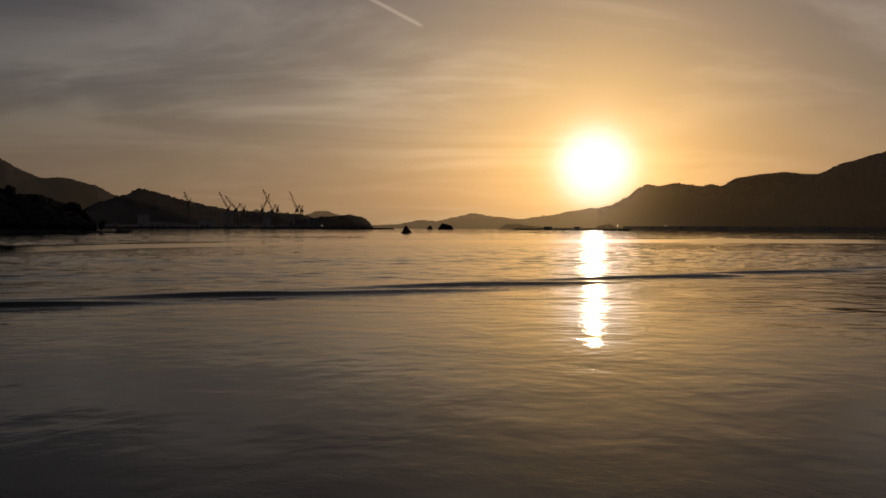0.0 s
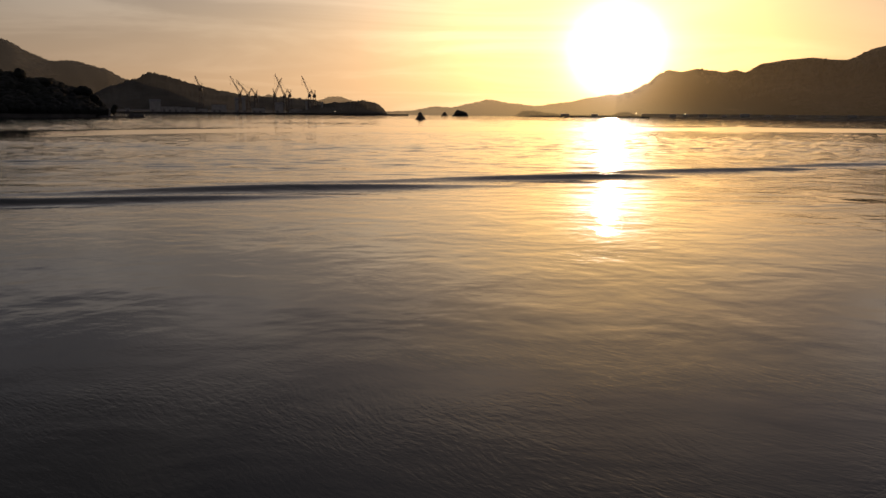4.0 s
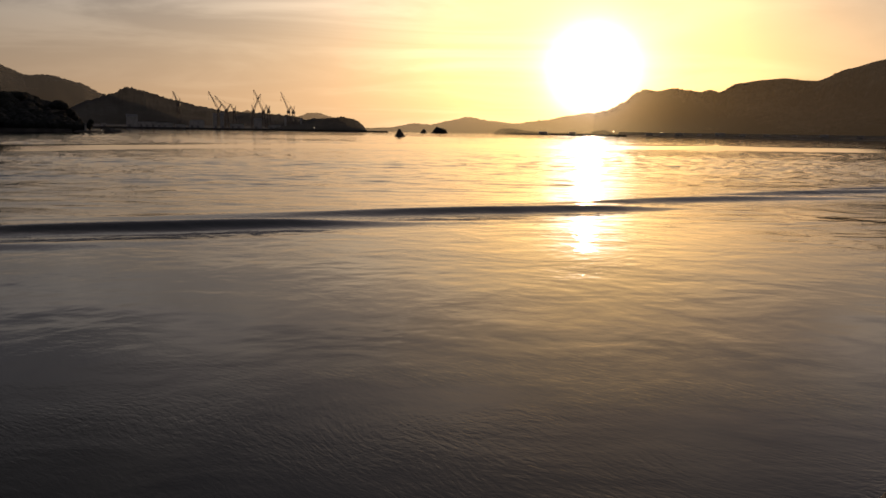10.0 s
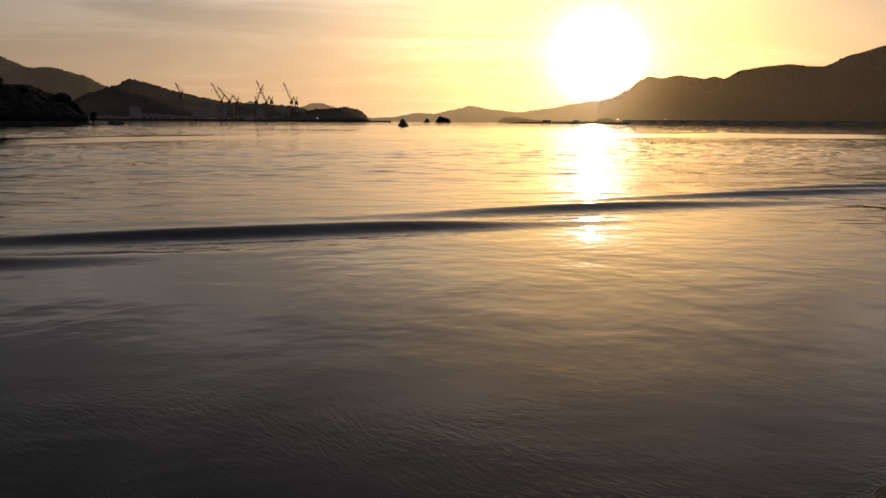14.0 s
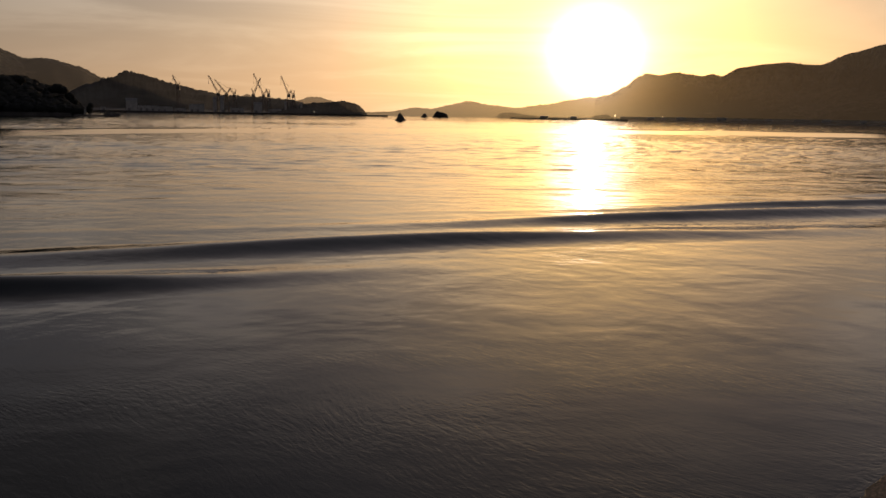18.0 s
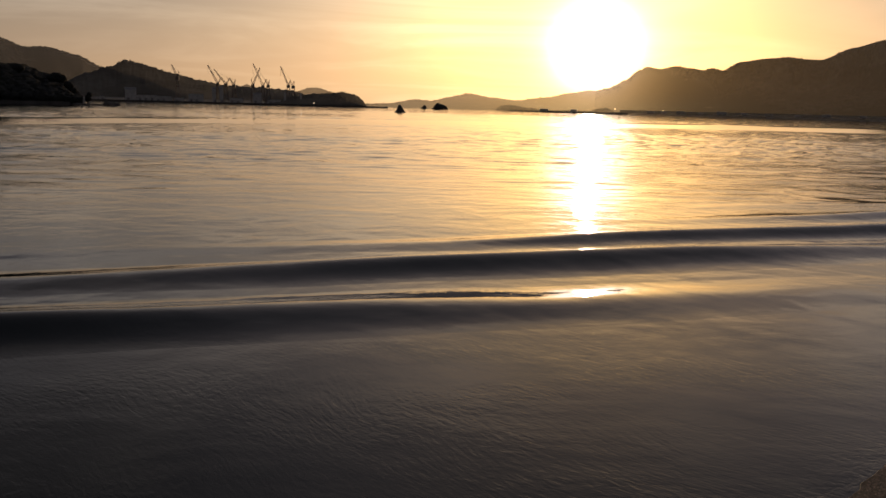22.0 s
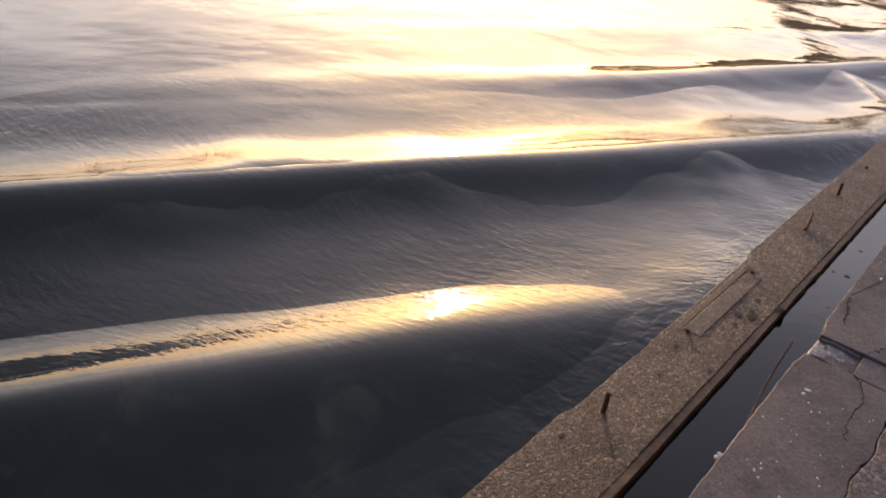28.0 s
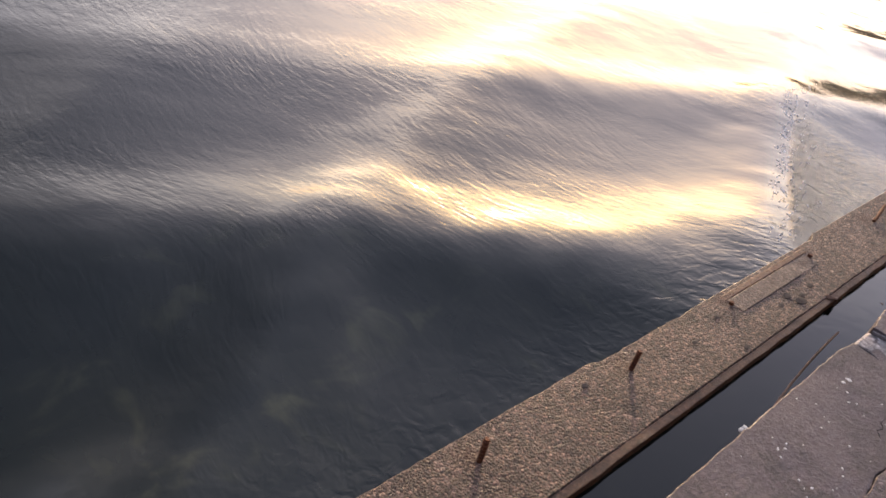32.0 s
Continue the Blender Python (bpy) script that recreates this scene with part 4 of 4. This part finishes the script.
for i in range(7):
    bm = bmesh.new()
    d = Vector((rnd.uniform(-0.06, 0.03), rnd.uniform(-0.02, 0.05), 0))
    p0, p1, p2 = Vector((rnd.uniform(-0.015, 0.015), 0, 0.02)), d * 0.6 + Vector((0, 0, 0.01)), d * 1.3 + Vector((0.0, -0.01, -0.03))
    side = Vector((d.y, -d.x, 0)).normalized() * 0.011
    rows_ = [(p0, 0.3), (p0.lerp(p1, 0.5), 1.0), (p1, 1.1), (p1.lerp(p2, 0.5), 0.8), (p2, 0.1)]
    prev = None
    for p, w_ in rows_:
        ring = [bm.verts.new(p - side * w_), bm.verts.new(p + Vector((0, 0, 0.006 * w_))), bm.verts.new(p + side * w_)]
        if prev:
            for k in range(2):
                bm.faces.new((prev[k], prev[k + 1], ring[k + 1], ring[k]))
        prev = ring
    part("frond", bm, WEED, weed)
tagged(weed, "dried brown weed caught on the kerb's edge", "weed")
bm = bmesh.new()
pts = [quay(2.28 - 0.95 * f, 0.425 + 0.09 * f - 0.06 * f * (1 - f), 0.108 + 0.006 * math.sin(f * 5)) for f in steps(0, 1, 10)]
bent_rod(bm, pts, 0.0042)
tagged(part("gap_rod", bm, WEED), "long thin brown rod lying in the gap", "stick")
for a, b, r in ((3.18, 0.36, 0.008), (3.19, 0.43, 0.014), (3.6, 0.40, 0.01), (2.75, 0.45, 0.006)):
    bm = bmesh.new()
    lump(bm, (0, 0, 0), r, 0.3, a)
    ob = part("floating_scrap", bm, WEED)
    ob.location = quay(a, b, 0.106)
    tagged(ob, "small dark scrap floating in still water", "scrap", group="floating scraps")

# ---- waves ----
# The wake keeps its shape and glides: crests run at SLOPE to x, the train lies along a steeper line.
GAP, SLOPE, LINE, HEIGHT = 2.4, 0.25, 0.55, 0.09
START = 17.85  # where the second crest meets x = 0 at 16 s
CRESTS = [(k, (k - 2) * GAP) for k in range(-9, 3)] + [(3, 1.93), (4, 4.0), (5, 6.0), (6, 8.0), (7, 10.1), (8, 12.4), (9, 14.8), (10, 17.2)]
FOAM = plain("sea_foam", (0.55, 0.55, 0.54), (0.8, 0.8, 0.79), 40, 0.7, 0.004)


def train(e, x):
    """How strong the wake is, e metres behind its line: a sharp front and a tail that grows along the line."""
    e -= 0.7
    g_ = min(1.0, max(0.0, (x + 6) / 18))
    g_ = g_ * g_ * (3 - 2 * g_)
    if e < 0:
        f = math.exp(-0.5 * (e / (1.1 + 0.3 * g_)) ** 2)
    else:
        f = 0.93 * math.exp(-0.5 * (e / (1.3 + 0.25 * g_)) ** 2) + 0.07 * math.exp(-0.5 * (e / 5.0) ** 2)
    return f * min(1.0, max(0.0, (e + 6.8) / 1.5)) * min(1.0, max(0.0, (16 - e) / 3))


def crest_number(c):
    """Which crest lies at c, counted with fractions; they close up towards the end of the train."""
    for (k0, c0), (k1, c1) in zip(CRESTS, CRESTS[1:]):
        if c <= c1:
            return k0 + (c - c0) / (c1 - c0)
    return CRESTS[-1][0]


def wave_height(x, c):
    """Height of the wake at x on the crest coordinate c = y - SLOPE * x."""
    y = c + SLOPE * x
    wob = 0.30 * noise.noise(Vector((x * 0.13, c * 0.21, 3))) + 0.09 * noise.noise(Vector((x * 0.5, c * 0.5, 8)))
    e = y - LINE * x - 14.0 + 1.1 * noise.noise(Vector((x * 0.11, c * 0.2, 14)))
    ph = 2 * math.pi * crest_number(c - START + wob)
    ph += 0.38 * math.sin(ph)
    top = 0.5 + 0.5 * math.cos(ph)
    late = min(1.0, max(0.0, (c - START - 2.6) / 0.6))
    f = min(1.0, max(0.0, (x - 10.5) / 7.5))
    fade = 1.0 - 0.85 * late * (1 - f * f * (3 - 2 * f))
    return HEIGHT * 2 * fade * train(e, x) * (0.75 * top + 0.25 * top * top) * (1 + 0.22 * noise.noise(Vector((x * 0.22, c * 0.4, 21))))


wake = new("wake_waves")
tagged(wake, "train of smooth dark wake waves rolling towards the quay", "waves")
crests = {}
for (ka, ca), (k, cb), (kc, cc) in zip(CRESTS, CRESTS[1:], CRESTS[2:]):
    c0, c1 = START + (ca + cb) / 2, START + (cb + cc) / 2
    mid = (c0 + c1) / 2
    x0, x1 = max(-62.0, (mid - 14 - 16.5) / (LINE - SLOPE)), min(62.0, (mid - 14 + 7.5) / (LINE - SLOPE))
    if x1 - x0 < 4:
        continue
    n_ = int((x1 - x0) / 0.28)
    ob = sheet("crest", steps(x0, x1, n_), steps(c0, c1, 30), lambda x, c: (x, c + SLOPE * x, wave_height(x, c) - 0.003), SEA, wake)
    crests[k] = ob

# Along the kerb the crests meet their own mirror image: the crossing pattern runs along the kerb as one.
KERB_AMP = [(-9, 0.0), (1, 0.0), (2, 0.45), (3, 1.0), (4, 0.95), (5, 0.6), (6, 0.45), (8, 0.2), (10, 0.0)]
RUN_END = -0.55  # where the second crest meets x = 0 at the end


def crest_profile(c, outer=1.0):
    """Height of the crests at c; outer: how far the later ones hold up away from the kerb."""
    k = crest_number(c - RUN_END)
    amp = KERB_AMP[-1][1]
    for (k0, a0), (k1, a1) in zip(KERB_AMP, KERB_AMP[1:]):
        if k <= k1:
            amp = a0 + (a1 - a0) * max(0.0, (k - k0) / (k1 - k0))
            break
    amp *= 1.0 - (1.0 - outer) * min(1.0, max(0.0, (k - 3.3) / 0.5))
    ph = 2 * math.pi * k
    ph += 0.38 * math.sin(ph)
    top = 0.5 + 0.5 * math.cos(ph)
    return 0.145 * amp * (0.75 * top + 0.25 * top * top)


def crossing(a, b):
    p = quay(a, b)
    q = quay(a, -b)
    lead = min(1.0, max(0.0, (a + 0.5) / 2.5))
    lead = 0.5 * lead * lead * (3 - 2 * lead)
    wob = 0.12 * noise.noise(Vector((a * 0.7, b * 0.7, 4))) + 0.05 * noise.noise(Vector((a * 2.1, b * 2.1, 6)))
    echo = 0.85 * math.exp(b / 2.4) * min(1.0, max(0.0, (b + 4.6) / 1.5))
    outer = 0.05 + 0.95 * math.exp(min(0.0, b + 0.6) / 1.3)
    h = crest_profile(p.y - SLOPE * p.x + wob + lead * math.exp(b / 0.6), outer) + echo * crest_profile(q.y - SLOPE * q.x - wob + lead)
    h = 0.24 * math.tanh(h / 0.24) + 0.006 * noise.noise(Vector((a * 5, b * 5, 9))) * min(1.0, h / 0.1)
    ends = max(0.0, min(1.0, (a + 9.5) / 2.2, (18.0 - a) / 1.0))
    return (p.x, p.y, ends * (h + 0.004) - 0.008 * (1 - ends))


kerb_wave = sheet("kerb_wave", steps(-9.5, 18, 440), steps(-4.6, 0.06, 84), crossing, KERB_SEA)
bm = bmesh.new()
rnd = random.Random(33)
for i in range(300):
    u = rnd.random() ** 0.8
    b = -0.1 - 1.25 * u
    a = 2.5 - 2.2 * b + abs(rnd.gauss(0, 0.1)) + (rnd.uniform(0, 0.5) if i % 4 == 0 else 0)
    x, y, z = crossing(a + 0.05 * math.sin(b * 17) + 0.04 * math.sin(b * 41), b + rnd.gauss(0, 0.02))
    bmesh.ops.create_icosphere(bm, subdivisions=1, radius=1.0, matrix=Matrix.Translation((x, y, z + 0.001)) @ Matrix.Rotation(1.1 + rnd.gauss(0, 0.4), 4, "Z") @ Matrix.Diagonal((rnd.uniform(0.004, 0.022), rnd.uniform(0.002, 0.006), 0.003, 1)))
tagged(part("foam", bm, FOAM, kerb_wave, "thin white foam along the crest thrown back"), kind="stuff")
tagged(kerb_wave, "steep smooth crests crossing their own reflection along the kerb", "waves")



def low_swell(az, f):
    """A long low swell far out, its smooth face tipped a little towards the shore."""
    d = 101 + 1.1 * az + 15 * f + 2.0 * noise.noise(Vector((az * 0.12, 1, 0)))
    tip = 0.022 + 0.03 * min(1.0, max(0.0, (az - 8) / 14))
    rise = 15 * tip * (0.85 + 0.2 * noise.noise(Vector((az * 0.2, 5, 0))))
    z = rise * f if f <= 1 else rise * (1 - (f - 1) / 0.25)
    p = polar(az, d)
    return (p.x, p.y, z + 0.02)


swell = sheet("far_swell", steps(-34, 44, 150), [0, 0.2, 0.4, 0.6, 0.8, 1.0, 1.06, 1.12, 1.2, 1.3], low_swell, SLICK)
tagged(swell, "long low smooth swell far out on the water", "wave")
rnd = random.Random(21)
# broken water on the third crest
bm = bmesh.new()
for i in range(110):
    u = rnd.random() ** 1.2
    x = 18.75 + u * 1.25
    c = START + 1.93 - 0.16 - 0.10 * u + rnd.gauss(0, 0.011)
    long_, wide = rnd.uniform(0.02, 0.08), rnd.uniform(0.001, 0.0028)
    ring = []
    for k in range(7):
        q = k * 2 * math.pi / 7
        px, pc = x + long_ * math.cos(q) * rnd.uniform(0.7, 1.0), c + wide * math.sin(q) * rnd.uniform(0.6, 1.0)
        ring.append(bm.verts.new((px, pc + SLOPE * px, wave_height(px, pc) + 0.0005)))
    hub = bm.verts.new((x, c + SLOPE * x, wave_height(x, c) + 0.002))
    for k in range(7):
        bm.faces.new((ring[k], ring[(k + 1) % 7], hub))
tagged(part("foam", bm, FOAM, crests[3], "thin white foam on a breaking crest"), kind="stuff")

# drops thrown up where a crest strikes the kerb
DROP = plain("water_drop", (0.6, 0.6, 0.58), (0.75, 0.74, 0.7), 20, 0.05, 0.001)
spray = new("spray")
tagged(spray, "burst of tiny bright water drops at the kerb", "spray")
bm = bmesh.new()
for i in range(150):
    p = quay(rnd.uniform(0.85, 2.0), -0.03 - abs(rnd.gauss(0, 0.14)), abs(rnd.gauss(0, 0.05)))
    bmesh.ops.create_icosphere(bm, subdivisions=1, radius=rnd.uniform(0.0015, 0.0042), matrix=Matrix.Translation(p))
tagged(part("drops", bm, DROP, spray), kind="stuff")

# ---- moving things ----
def line_at(t):
    """Where the wake's line meets x = 0."""
    pts = [(0, 26.6), (2, 25.1), (8, 20.8), (16, 14.0), (19, 11.4), (23, 7.9), (25.5, 5.2), (32, -0.3)]
    for (t0, y0), (t1, y1) in zip(pts, pts[1:]):
        if t <= t1:
            return y0 + (y1 - y0) * (t - t0) / (t1 - t0)
    return pts[-1][1]


def eased(t, pts):
    for (t0, y0), (t1, y1) in zip(pts, pts[1:]):
        if t <= t1:
            return y0 + (y1 - y0) * (t - t0) / (t1 - t0)
    return pts[-1][1]


def motions():
    rows = []
    # the second crest's way in: it slows over the shallows by the quay
    way_in = [(0, 37.7), (16, 17.85), (21, 11.6), (23, 9.05), (24.5, 6.95), (25.5, 5.72), (27.5, 3.5), (28, 2.93), (29, 2.03), (30, 1.02), (30.5, 0.47), (31, 0.0), (31.5, -0.32), (32, -0.55)]
    for k in range(65):
        t = k * 0.5
        run, lag = eased(t, way_in) - START, line_at(t) - 14.0
        dx = (run - lag) / (LINE - SLOPE)
        rows.append((t, pose(dx, run + SLOPE * dx, SEA_Z)))
    walk(wake, rows)
    walk(crests[2], [(0, pose(0, 0, 0)), (27.5, pose(0, 0, 0)), (28.0, pose(0, 0, -0.015)), (28.5, pose(0, 0, -0.06)), (29.0, pose(0, 0, -0.15)), (32, pose(0, 0, -0.2))])
    walk(crests[3], [(0, pose(0, 0, 0)), (29.0, pose(0, 0, 0)), (30.0, pose(0, 0, -0.03)), (30.6, pose(0, 0, -0.1)), (31.0, pose(0, 0, -0.18)), (32, pose(0, 0, -0.2))])
    walk(crests[4], [(0, pose(0, 0, 0)), (28.5, pose(0, 0, 0)), (30.2, pose(0, 0, -0.01)), (31.0, pose(0, 0, -0.11)), (31.5, pose(0, 0, -0.2)), (32, pose(0, 0, -0.2))])
    slant = U.y - SLOPE * U.x
    walk(kerb_wave, [(t, Matrix.Translation(U * ((eased(t, way_in) - RUN_END) / slant) + Vector((0, 0, SEA_Z)))) for t in [0.0] + [20 + 0.5 * k for k in range(25)]])
    walk(swell, [(0, pose(0, 3, SEA_Z)), (16, pose(0, 0, SEA_Z)), (32, pose(0, -3, SEA_Z))])
    walk(spray, [(0, pose(0, 0, -0.5)), (30.3, pose(0, 0, -0.45)), (30.8, pose(0, 0, -0.05)), (31.05, pose(0, 0, 0.02)), (31.3, pose(0, 0, -0.02)), (31.7, pose(0, 0, -0.4)), (32, pose(0, 0, -0.5))])


motions()
